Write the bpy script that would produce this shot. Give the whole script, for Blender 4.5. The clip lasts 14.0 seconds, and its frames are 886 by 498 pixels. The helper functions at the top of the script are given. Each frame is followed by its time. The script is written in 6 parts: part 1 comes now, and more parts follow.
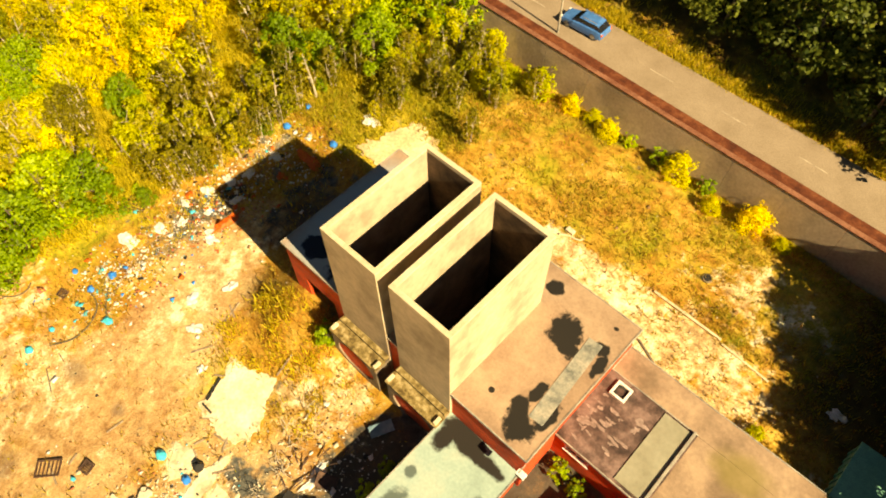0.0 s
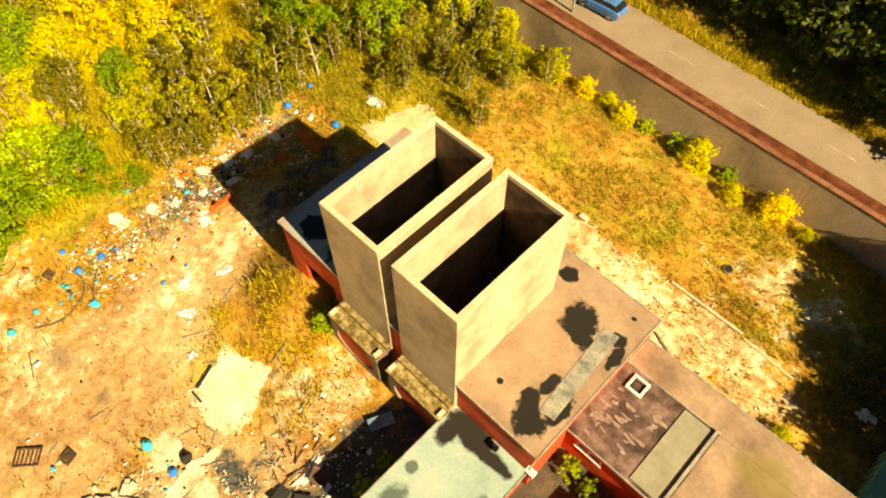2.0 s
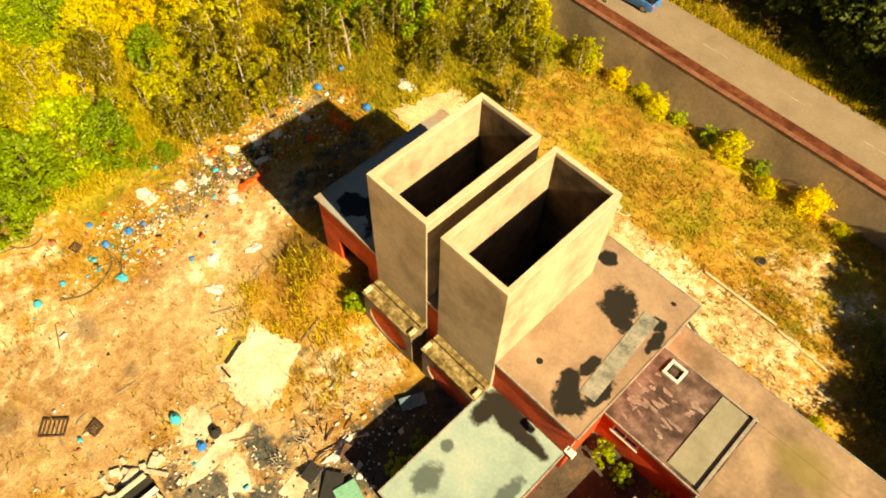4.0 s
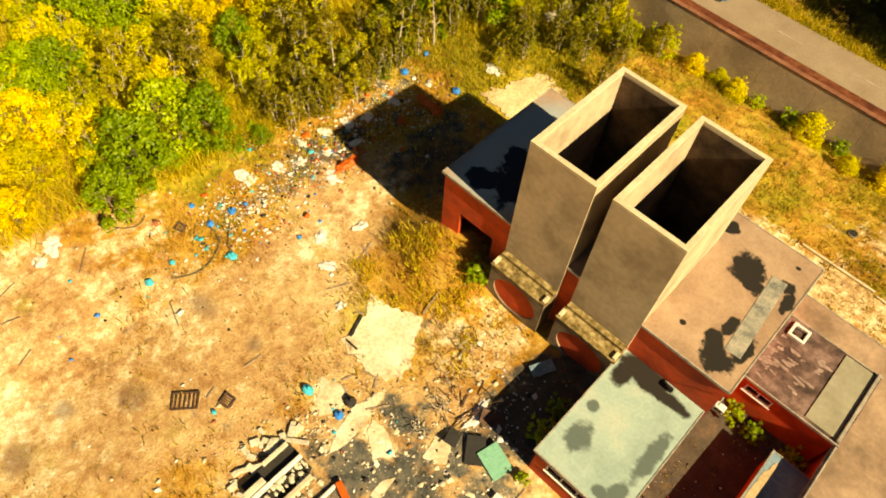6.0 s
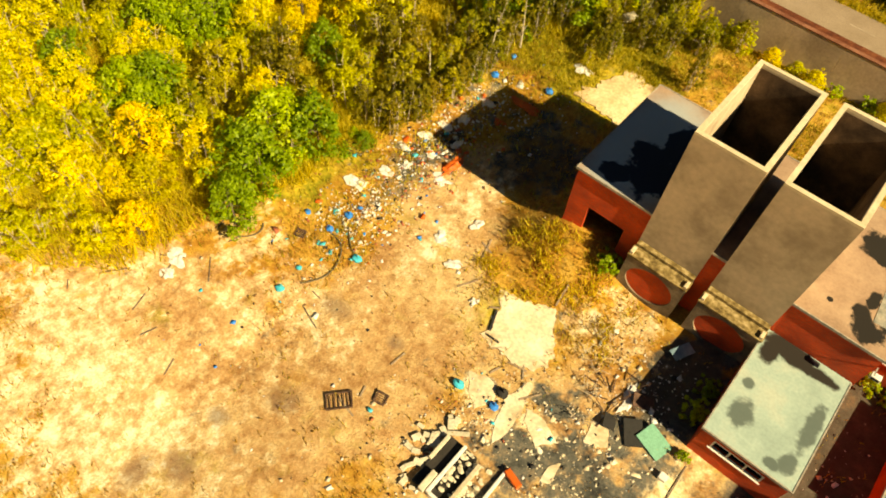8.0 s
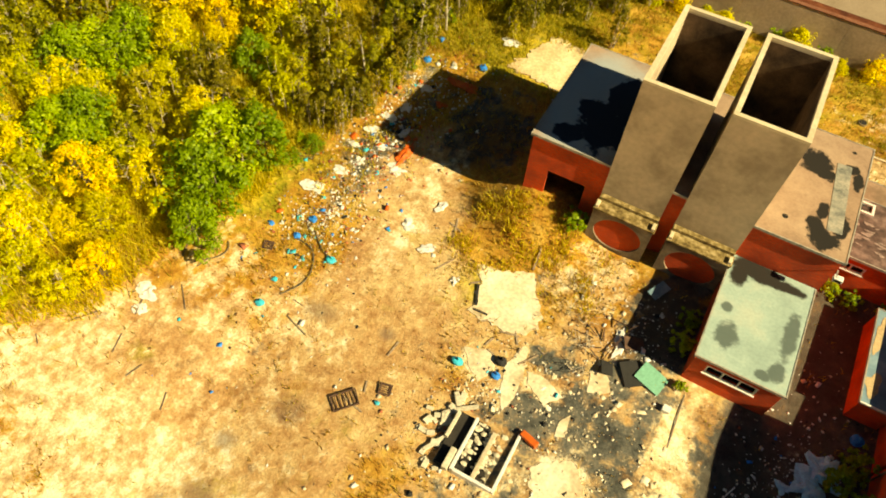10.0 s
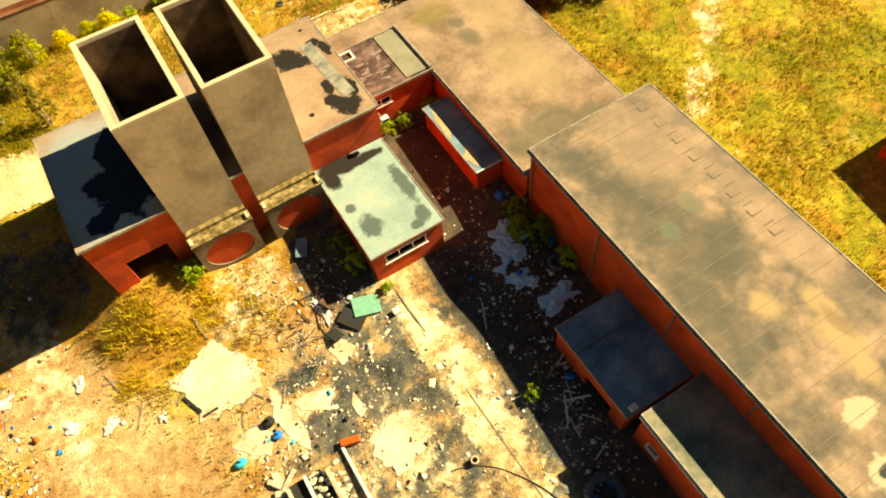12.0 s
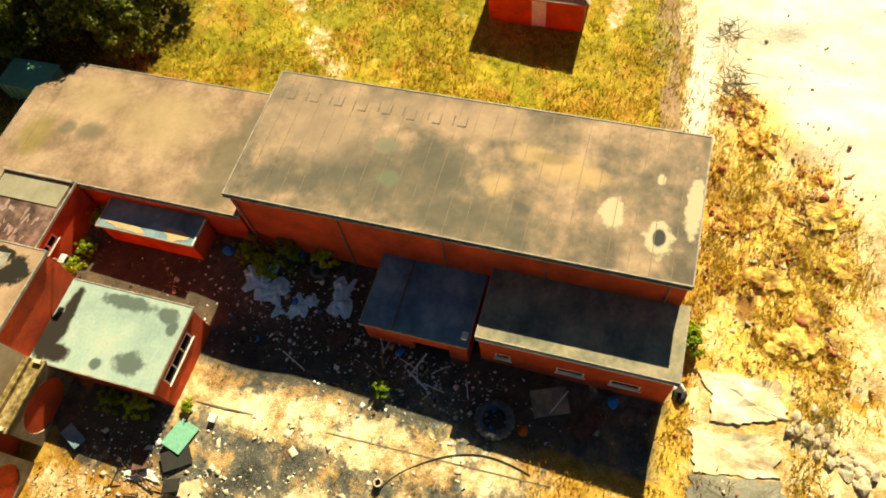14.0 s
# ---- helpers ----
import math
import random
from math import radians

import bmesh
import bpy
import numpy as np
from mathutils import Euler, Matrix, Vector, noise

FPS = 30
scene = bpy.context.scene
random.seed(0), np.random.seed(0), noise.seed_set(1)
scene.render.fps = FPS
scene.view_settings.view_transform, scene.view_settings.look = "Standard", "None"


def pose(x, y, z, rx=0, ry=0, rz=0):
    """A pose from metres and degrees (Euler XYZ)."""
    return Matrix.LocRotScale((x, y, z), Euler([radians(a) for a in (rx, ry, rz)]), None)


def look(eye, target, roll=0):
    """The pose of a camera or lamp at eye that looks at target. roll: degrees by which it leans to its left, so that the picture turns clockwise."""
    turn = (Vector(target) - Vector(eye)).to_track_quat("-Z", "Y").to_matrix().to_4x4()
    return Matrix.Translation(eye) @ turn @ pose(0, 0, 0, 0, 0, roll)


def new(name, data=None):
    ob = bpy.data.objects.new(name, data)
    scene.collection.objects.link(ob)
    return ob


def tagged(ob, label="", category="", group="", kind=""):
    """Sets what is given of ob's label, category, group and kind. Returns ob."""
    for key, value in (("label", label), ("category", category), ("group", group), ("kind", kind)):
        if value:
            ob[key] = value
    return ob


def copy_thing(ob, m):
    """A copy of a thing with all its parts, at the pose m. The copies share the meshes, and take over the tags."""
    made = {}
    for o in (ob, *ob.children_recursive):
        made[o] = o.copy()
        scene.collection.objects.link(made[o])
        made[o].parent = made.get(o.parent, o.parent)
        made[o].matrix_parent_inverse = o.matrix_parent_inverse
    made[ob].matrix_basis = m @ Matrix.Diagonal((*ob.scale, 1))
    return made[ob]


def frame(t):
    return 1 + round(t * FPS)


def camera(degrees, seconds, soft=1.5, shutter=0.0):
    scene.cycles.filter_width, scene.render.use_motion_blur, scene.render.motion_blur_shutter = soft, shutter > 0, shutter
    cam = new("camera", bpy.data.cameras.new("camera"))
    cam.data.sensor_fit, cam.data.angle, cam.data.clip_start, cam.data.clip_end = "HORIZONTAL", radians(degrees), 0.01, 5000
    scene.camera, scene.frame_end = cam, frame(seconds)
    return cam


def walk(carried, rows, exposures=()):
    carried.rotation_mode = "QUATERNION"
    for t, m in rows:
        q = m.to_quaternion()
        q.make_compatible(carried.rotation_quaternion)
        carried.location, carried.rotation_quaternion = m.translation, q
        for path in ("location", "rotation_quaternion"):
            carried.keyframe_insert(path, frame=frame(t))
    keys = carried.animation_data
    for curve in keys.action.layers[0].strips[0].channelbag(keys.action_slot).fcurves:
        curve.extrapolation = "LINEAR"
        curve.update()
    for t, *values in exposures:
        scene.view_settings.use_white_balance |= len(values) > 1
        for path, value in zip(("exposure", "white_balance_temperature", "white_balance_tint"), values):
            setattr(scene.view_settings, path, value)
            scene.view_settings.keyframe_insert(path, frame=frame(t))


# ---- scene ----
cam = camera(65.5, 14.0, soft=1.85)
METRES, EYE, TILT, LEAN, TURN = 8.0, 1.5, 0.0, 0.0, 0.0
PATH = [
    (0, (8.553, -1.906, 38.515), (7.799, -1.131, 36.833), -0.9),
    (0.5, (8.277, -1.929, 37.9), (7.525, -1.153, 36.217), -0.5),
    (1, (8.192, -1.939, 37.244), (7.435, -1.161, 35.564), -0.4),
    (1.5, (8.078, -1.822, 36.6), (7.32, -1.047, 34.919), -0.3),
    (2, (8.039, -1.789, 36.053), (7.281, -1.016, 34.372), -0.1),
    (4.5, (6.414, -5.463, 35.108), (5.665, -4.664, 33.435), 3.0),
    (5, (5.314, -7.329, 35.061), (4.58, -6.515, 33.389), 4.0),
    (5.5, (4.043, -9.382, 34.945), (3.323, -8.549, 33.275), 4.7),
    (6, (2.587, -11.694, 34.746), (1.882, -10.831, 33.085), 5.5),
    (6.5, (0.913, -13.884, 34.673), (0.225, -13.002, 33.015), 5.8),
    (7, (-1.072, -15.709, 34.696), (-1.742, -14.826, 33.031), 5.6),
    (7.5, (-2.529, -17.524, 34.781), (-3.192, -16.617, 33.127), 5.9),
    (10, (-5.296, -21.38, 34.778), (-5.78, -20.342, 33.138), 4.7),
    (10.5, (-5.314, -20.956, 35.075), (-5.623, -19.869, 33.425), 1.5),
    (11, (-5.553, -20.907, 34.923), (-5.605, -19.779, 33.273), -1.5),
    (11.5, (-5.546, -20.228, 35.402), (-5.305, -19.174, 33.719), -4.2),
    (12, (-5.17, -20.08, 35.344), (-4.715, -19.131, 33.644), -7.2),
    (12.5, (-5.239, -20.157, 34.804), (-4.615, -19.315, 33.101), -8.5),
    (13, (-4.934, -20.273, 34.696), (-4.189, -19.579, 32.975), -10.8),
    (13.5, (-5.007, -20.222, 34.513), (-4.178, -19.663, 32.781), -11.5),
    (14, (-4.971, -19.916, 34.66), (-4.1, -19.492, 32.91), -11.6),
]
walk(cam, [(t, look(eye, target, roll)) for t, eye, target, roll in PATH], [(0.0, 1.15, 9600, 3), (4.5, 0.95, 9600, 3), (6.5, 0.88, 9600, 3), (8.0, 0.88, 9400, 2), (10.0, 0.86, 9200, -5), (11.0, 0.95, 9000, -5), (11.5, 1.05, 8900, -4), (12.5, 1.2, 8600, -4), (14.0, 1.04, 7700, -4)])

# ---- world and sun ----
SUN_TO = Vector((16.4, -1.5, 13.2)).normalized()
world = bpy.data.worlds.new("sky")
scene.world = world
world.use_nodes = True
wn = world.node_tree.nodes
sky = wn.new("ShaderNodeTexSky")
sky.sky_type = "NISHITA"
sky.sun_disc = False
sky.air_density, sky.dust_density, sky.ozone_density, sky.altitude = 0.9, 0.1, 3.0, 800
sky.sun_elevation = math.asin(SUN_TO.z)
sky.sun_rotation = math.atan2(SUN_TO.x, SUN_TO.y)
world.node_tree.links.new(sky.outputs[0], wn["Background"].inputs[0])
wn["Background"].inputs[1].default_value = 0.024
sun = new("sun", bpy.data.lights.new("sun", "SUN"))
sun.data.energy = 5.0
sun.data.angle = radians(0.6)
sun.data.color = (1.0, 0.88, 0.68)
sun.matrix_world = look(SUN_TO * 80, (0, 0, 0))


# ---- materials ----
def mat(name, stops, scale=1.0, rough=0.85, bump=0.15, fine=12.0, spec=0.3, detail=6.0, random_tint=0.0, metal=0.0, grain=0.2):
    """Noise-mottled surface: stops are colours from the low to the high end of the noise."""
    m = bpy.data.materials.new(name)
    m.use_nodes = True
    nt = m.node_tree
    b = nt.nodes["Principled BSDF"]
    geo = nt.nodes.new("ShaderNodeNewGeometry")
    n1 = nt.nodes.new("ShaderNodeTexNoise")
    n1.inputs["Scale"].default_value = scale
    n1.inputs["Detail"].default_value = detail
    n1.inputs["Roughness"].default_value = 0.62
    nt.links.new(geo.outputs["Position"], n1.inputs["Vector"])
    r = nt.nodes.new("ShaderNodeValToRGB")
    el = r.color_ramp.elements
    k = len(stops)
    for i, c in enumerate(stops):
        p = 0.36 + 0.28 * i / max(1, k - 1)
        e = el[i] if i < 2 else el.new(p)
        e.position = p
        e.color = (*c, 1)
    nt.links.new(n1.outputs["Fac"], r.inputs[0])
    n2 = nt.nodes.new("ShaderNodeTexNoise")
    n2.inputs["Scale"].default_value = fine
    n2.inputs["Detail"].default_value = 4
    nt.links.new(geo.outputs["Position"], n2.inputs["Vector"])
    mr = nt.nodes.new("ShaderNodeMapRange")
    mr.inputs["From Min"].default_value, mr.inputs["From Max"].default_value = 0.3, 0.7
    mr.inputs["To Min"].default_value, mr.inputs["To Max"].default_value = 1 - grain, 1 + grain * 0.9
    nt.links.new(n2.outputs["Fac"], mr.inputs["Value"])
    mul = nt.nodes.new("ShaderNodeVectorMath")
    mul.operation = "MULTIPLY"
    nt.links.new(r.outputs[0], mul.inputs[0])
    nt.links.new(mr.outputs[0], mul.inputs[1])
    col = mul.outputs[0]
    if random_tint:
        oi = nt.nodes.new("ShaderNodeObjectInfo")
        hs = nt.nodes.new("ShaderNodeHueSaturation")
        mv = nt.nodes.new("ShaderNodeMapRange")
        mv.inputs["To Min"].default_value, mv.inputs["To Max"].default_value = 1 - random_tint, 1 + random_tint
        nt.links.new(oi.outputs["Random"], mv.inputs["Value"])
        nt.links.new(mv.outputs[0], hs.inputs["Value"])
        nt.links.new(col, hs.inputs["Color"])
        col = hs.outputs[0]
    nt.links.new(col, b.inputs["Base Color"])
    b.inputs["Roughness"].default_value = rough
    b.inputs["Metallic"].default_value = metal
    b.inputs["Specular IOR Level"].default_value = spec
    if bump:
        bp = nt.nodes.new("ShaderNodeBump")
        bp.inputs["Strength"].default_value = bump
        bp.inputs["Distance"].default_value = 0.05
        nt.links.new(n2.outputs["Fac"], bp.inputs["Height"])
        nt.links.new(bp.outputs[0], b.inputs["Normal"])
    return m


def stained(m, spots, colour, soft=0.25, amp=0.9, scale=1.3, amount=1.0):
    """Lays stains and painted shade spots (x, y, rx, ry) with ragged edges over a material's colour."""
    nt = m.node_tree
    L = nt.links.new
    b = nt.nodes["Principled BSDF"]
    old = b.inputs["Base Color"].links[0].from_socket
    geo = nt.nodes.new("ShaderNodeNewGeometry")
    n = nt.nodes.new("ShaderNodeTexNoise")
    n.inputs["Scale"].default_value, n.inputs["Detail"].default_value, n.inputs["Roughness"].default_value = scale, 5, 0.6
    L(geo.outputs["Position"], n.inputs["Vector"])
    total = None
    for x, y, rx, ry in spots:
        a = nt.nodes.new("ShaderNodeVectorMath")
        a.operation = "SUBTRACT"
        a.inputs[1].default_value = (x, y, 0)
        L(geo.outputs["Position"], a.inputs[0])
        s = nt.nodes.new("ShaderNodeVectorMath")
        s.operation = "MULTIPLY"
        s.inputs[1].default_value = (1 / rx, 1 / ry, 0)
        L(a.outputs[0], s.inputs[0])
        d = nt.nodes.new("ShaderNodeVectorMath")
        d.operation = "LENGTH"
        L(s.outputs[0], d.inputs[0])
        k = nt.nodes.new("ShaderNodeMath")
        k.operation = "MULTIPLY_ADD"
        k.inputs[1].default_value = amp * 2
        L(n.outputs["Fac"], k.inputs[0])
        L(d.outputs["Value"], k.inputs[2])
        r = nt.nodes.new("ShaderNodeMapRange")
        r.interpolation_type = "SMOOTHSTEP"
        r.inputs["From Min"].default_value, r.inputs["From Max"].default_value = 1 + amp - soft, 1 + amp + soft
        r.inputs["To Min"].default_value, r.inputs["To Max"].default_value = amount, 0
        L(k.outputs[0], r.inputs["Value"])
        if total is None:
            total = r.outputs[0]
        else:
            mx = nt.nodes.new("ShaderNodeMath")
            mx.operation = "MAXIMUM"
            L(total, mx.inputs[0])
            L(r.outputs[0], mx.inputs[1])
            total = mx.outputs[0]
    mix = nt.nodes.new("ShaderNodeMix")
    mix.data_type = "RGBA"
    mix.inputs[7].default_value = (*colour, 1)
    L(total, mix.inputs["Factor"])
    L(old, mix.inputs[6])
    L(mix.outputs[2], b.inputs["Base Color"])
    return m


def brick_mat(name, c1, c2, mortar):
    m = bpy.data.materials.new(name)
    m.use_nodes = True
    nt = m.node_tree
    b = nt.nodes["Principled BSDF"]
    geo = nt.nodes.new("ShaderNodeNewGeometry")
    sep = nt.nodes.new("ShaderNodeSeparateXYZ")
    nt.links.new(geo.outputs["Position"], sep.inputs[0])
    add = nt.nodes.new("ShaderNodeMath")
    nt.links.new(sep.outputs[0], add.inputs[0])
    nt.links.new(sep.outputs[1], add.inputs[1])
    comb = nt.nodes.new("ShaderNodeCombineXYZ")
    nt.links.new(add.outputs[0], comb.inputs[0])
    nt.links.new(sep.outputs[2], comb.inputs[1])
    br = nt.nodes.new("ShaderNodeTexBrick")
    br.inputs["Scale"].default_value = 1.0
    br.inputs["Brick Width"].default_value = 0.225
    br.inputs["Row Height"].default_value = 0.075
    br.inputs["Mortar Size"].default_value = 0.006
    br.inputs["Color1"].default_value = (*c1, 1)
    br.inputs["Color2"].default_value = (*c2, 1)
    br.inputs["Mortar"].default_value = (*mortar, 1)
    nt.links.new(comb.outputs[0], br.inputs["Vector"])
    n = nt.nodes.new("ShaderNodeTexNoise")
    n.inputs["Scale"].default_value = 0.7
    n.inputs["Detail"].default_value = 8
    nt.links.new(geo.outputs["Position"], n.inputs["Vector"])
    mr = nt.nodes.new("ShaderNodeMapRange")
    mr.inputs["From Min"].default_value, mr.inputs["From Max"].default_value = 0.3, 0.7
    mr.inputs["To Min"].default_value, mr.inputs["To Max"].default_value = 0.6, 1.2
    nt.links.new(n.outputs["Fac"], mr.inputs["Value"])
    mul = nt.nodes.new("ShaderNodeVectorMath")
    mul.operation = "MULTIPLY"
    nt.links.new(br.outputs["Color"], mul.inputs[0])
    nt.links.new(mr.outputs[0], mul.inputs[1])
    nt.links.new(mul.outputs[0], b.inputs["Base Color"])
    b.inputs["Roughness"].default_value = 0.9
    bp = nt.nodes.new("ShaderNodeBump")
    bp.inputs["Strength"].default_value = 0.4
    bp.inputs["Distance"].default_value = 0.01
    nt.links.new(br.outputs["Fac"], bp.inputs["Height"])
    bp.invert = True
    nt.links.new(bp.outputs[0], b.inputs["Normal"])
    return m


M_BRICK = brick_mat("red_brick", (0.72, 0.075, 0.014), (0.58, 0.052, 0.010), (0.42, 0.10, 0.04))
M_CONC = mat("tower_concrete", [(0.35, 0.27, 0.18), (0.47, 0.37, 0.25), (0.56, 0.44, 0.30)], 0.45, 0.9, 0.06, 3.0, grain=0.1)
M_RIM = mat("rim_concrete", [(0.56, 0.46, 0.30), (0.70, 0.58, 0.40)], 0.8, 0.9, 0.1, 6.0, grain=0.1)
M_ROOF_TAN = mat("felt_roof_tan", [(0.26, 0.165, 0.11), (0.34, 0.225, 0.15), (0.40, 0.275, 0.185)], 0.5, 0.92, 0.05, 7.0, detail=9, grain=0.1)
M_ROOF_BLUE = mat("sheet_roof_blue", [(0.10, 0.17, 0.22), (0.17, 0.27, 0.33), (0.27, 0.38, 0.43)], 0.5, 0.8, 0.06, 5.0, detail=9, grain=0.1)
M_ROOF_GREEN = mat("felt_roof_pale", [(0.27, 0.36, 0.32), (0.33, 0.43, 0.38), (0.40, 0.46, 0.39)], 0.4, 0.9, 0.05, 6.0, grain=0.08)
M_ROOF_BURNT = mat("burnt_roof", [(0.045, 0.028, 0.024), (0.11, 0.066, 0.055), (0.22, 0.14, 0.12)], 0.9, 0.9, 0.25, 6.0)
M_ROOF_STRIP = mat("mossy_roof", [(0.24, 0.22, 0.155), (0.31, 0.29, 0.215)], 0.6, 0.9, 0.05, 4.0, grain=0.08)
M_ROOF_LONG = mat("long_roof_felt", [(0.13, 0.105, 0.08), (0.20, 0.155, 0.11), (0.31, 0.215, 0.145), (0.42, 0.29, 0.195)], 0.45, 0.92, 0.06, 4.0, detail=9, grain=0.12)
M_ROOF_LOW = mat("low_roof_felt", [(0.15, 0.15, 0.11), (0.25, 0.23, 0.16), (0.36, 0.30, 0.20)], 0.5, 0.92, 0.06, 4.0, detail=9, grain=0.12)
M_ROOF_MID = mat("mid_roof_felt", [(0.21, 0.14, 0.09), (0.315, 0.21, 0.14), (0.41, 0.28, 0.185)], 0.55, 0.92, 0.06, 5.0, detail=9, grain=0.12)
M_TAR = mat("tar_patch", [(0.035, 0.033, 0.035), (0.07, 0.065, 0.06)], 1.5, 0.6, 0.1, 10)
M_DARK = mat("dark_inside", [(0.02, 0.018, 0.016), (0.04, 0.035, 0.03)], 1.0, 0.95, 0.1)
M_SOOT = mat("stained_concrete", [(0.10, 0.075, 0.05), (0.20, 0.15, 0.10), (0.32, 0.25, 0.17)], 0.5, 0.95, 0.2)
# dark tone that paints shade on the tower's inner walls
M_SHADE_LINING = mat("shade_lining", [(0.035, 0.022, 0.014), (0.09, 0.055, 0.033), (0.16, 0.10, 0.06)], 0.5, 0.95, 0.1)
M_WHITE = mat("white_paint", [(0.70, 0.68, 0.62), (0.82, 0.80, 0.74)], 2.0, 0.6, 0.05)
M_TRIM = mat("eaves_metal", [(0.22, 0.20, 0.17), (0.42, 0.37, 0.30)], 1.5, 0.6, 0.05)
M_ASPHALT = mat("asphalt", [(0.25, 0.185, 0.125), (0.31, 0.235, 0.165)], 0.35, 0.9, 0.15, 14)
M_RETAIN = mat("retaining_concrete", [(0.27, 0.20, 0.135), (0.38, 0.285, 0.195), (0.45, 0.335, 0.23)], 0.3, 0.9, 0.1, 5, grain=0.14)
M_COPING = mat("coping_stone", [(0.16, 0.055, 0.03), (0.28, 0.12, 0.07)], 1.0, 0.9, 0.1, 8)
M_RUST = mat("rust_leaf_litter", [(0.07, 0.016, 0.006), (0.12, 0.03, 0.011), (0.18, 0.055, 0.022)], 1.2, 0.9, 0.3, 9)
M_FADED = mat("faded_line", [(0.30, 0.23, 0.165), (0.46, 0.38, 0.29)], 1.5, 0.9, 0.05)
M_BARK = mat("bark", [(0.10, 0.075, 0.05), (0.22, 0.17, 0.12)], 4, 0.95, 0.3)
M_PALEBARK = mat("pale_bark", [(0.34, 0.28, 0.2), (0.55, 0.47, 0.36)], 4, 0.95, 0.3)


# ---- mesh helpers ----
def mesh_from(name, verts, faces, material=None, smooth=False):
    me = bpy.data.meshes.new(name)
    me.from_pydata([tuple(v) for v in verts], [], [tuple(f) for f in faces])
    if material:
        me.materials.append(material)
    if smooth:
        for p in me.polygons:
            p.use_smooth = True
    me.update()
    return me


def part(name, bm, material, parent=None, label=""):
    """Links a bmesh as one mesh object, under parent where there is one."""
    me = bpy.data.meshes.new(name)
    bmesh.ops.recalc_face_normals(bm, faces=bm.faces)
    bm.to_mesh(me)
    bm.free()
    me.materials.append(material)
    ob = new(name, me)
    if parent is not None:
        ob.parent = parent
        ob.matrix_parent_inverse = Matrix.Translation(-parent.location) if parent.type == "EMPTY" else Matrix()
    if label:
        tagged(ob, label)
    return ob


def thing(name, at=(0, 0, 0), label="", category="", group="", kind=""):
    ob = new(name)
    ob.location = at
    ob.empty_display_size = 0.2
    return tagged(ob, label, category, group, kind)


def box(bm, x0, x1, y0, y1, z0, z1, bevel=0.0):
    r = bmesh.ops.create_cube(bm, size=1.0)
    vs = r["verts"]
    for v in vs:
        v.co = Vector((x0 + (v.co.x + 0.5) * (x1 - x0), y0 + (v.co.y + 0.5) * (y1 - y0), z0 + (v.co.z + 0.5) * (z1 - z0)))
    if bevel:
        es = list({e for v in vs for e in v.link_edges})
        bmesh.ops.bevel(bm, geom=es, offset=bevel, segments=2, affect="EDGES", profile=0.6)
    return bm


def bx(*a, bevel=0.0):
    return box(bmesh.new(), *a, bevel=bevel)


def tube(bm, a, b, r0, r1=None, n=8):
    a, b = Vector(a), Vector(b)
    r1 = r0 if r1 is None else r1
    q = (b - a).to_track_quat("Z", "Y")
    ra, rb = [], []
    for i in range(n):
        d = Vector((math.cos(i * math.tau / n), math.sin(i * math.tau / n), 0))
        ra.append(bm.verts.new(a + q @ (d * r0)))
        rb.append(bm.verts.new(b + q @ (d * r1)))
    for i in range(n):
        bm.faces.new((ra[i], ra[(i + 1) % n], rb[(i + 1) % n], rb[i]))
    bm.faces.new(ra[::-1])
    bm.faces.new(rb)
    return bm


def wall_panel(bm, axis, at, thick, u0, u1, z0, z1, holes=()):
    """A wall slab along u with rectangular holes (ua, ub, za, zb) cut through its whole thickness."""
    us = sorted({u0, u1, *[h[0] for h in holes], *[h[1] for h in holes]})
    zs = sorted({z0, z1, *[h[2] for h in holes], *[h[3] for h in holes]})
    for i in range(len(us) - 1):
        for j in range(len(zs) - 1):
            um, zm = (us[i] + us[i + 1]) / 2, (zs[j] + zs[j + 1]) / 2
            if any(h[0] < um < h[1] and h[2] < zm < h[3] for h in holes):
                continue
            if axis == "y":
                box(bm, us[i], us[i + 1], at, at + thick, zs[j], zs[j + 1])
            else:
                box(bm, at, at + thick, us[i], us[i + 1], zs[j], zs[j + 1])
    bmesh.ops.remove_doubles(bm, verts=bm.verts, dist=0.0005)
    return bm


def blob(bm, cx, cy, z, rx, ry, seed, n=28, rough=0.3, thick=0.012):
    """A flat irregular patch with a little thickness."""
    rr = random.Random(seed)
    ph = [rr.uniform(0, 6.28) for _ in range(5)]
    am = [rr.uniform(0.3, 1) * rough / (k + 1) for k in range(5)]
    top, bot = [], []
    for i in range(n):
        a = i * math.tau / n
        k = 1 + sum(am[j] * math.sin((j + 2) * a + ph[j]) for j in range(5))
        x, y = cx + rx * k * math.cos(a), cy + ry * k * math.sin(a)
        top.append(bm.verts.new((x, y, z + thick)))
        bot.append(bm.verts.new((x * 0.995 + cx * 0.005, y * 0.995 + cy * 0.005, z - 0.01)))
    bm.faces.new(top)
    for i in range(n):
        bm.faces.new((bot[i], bot[(i + 1) % n], top[(i + 1) % n], top[i]))
    return bm


def smooth01(a, b, x):
    t = min(1, max(0, (x - a) / (b - a)))
    return t * t * (3 - 2 * t)


def spot(x, y, cx, cy, rx, ry, soft=0.35):
    d = math.hypot((x - cx) / rx, (y - cy) / ry)
    return 1 - smooth01(1 - soft, 1 + soft, d)


ROAD_SLOPE = -0.0217
WALL_V, ROAD_Z, WALL_TOP = 32.5, 3.2, 3.5


def road_y(v, x):
    return v + ROAD_SLOPE * x


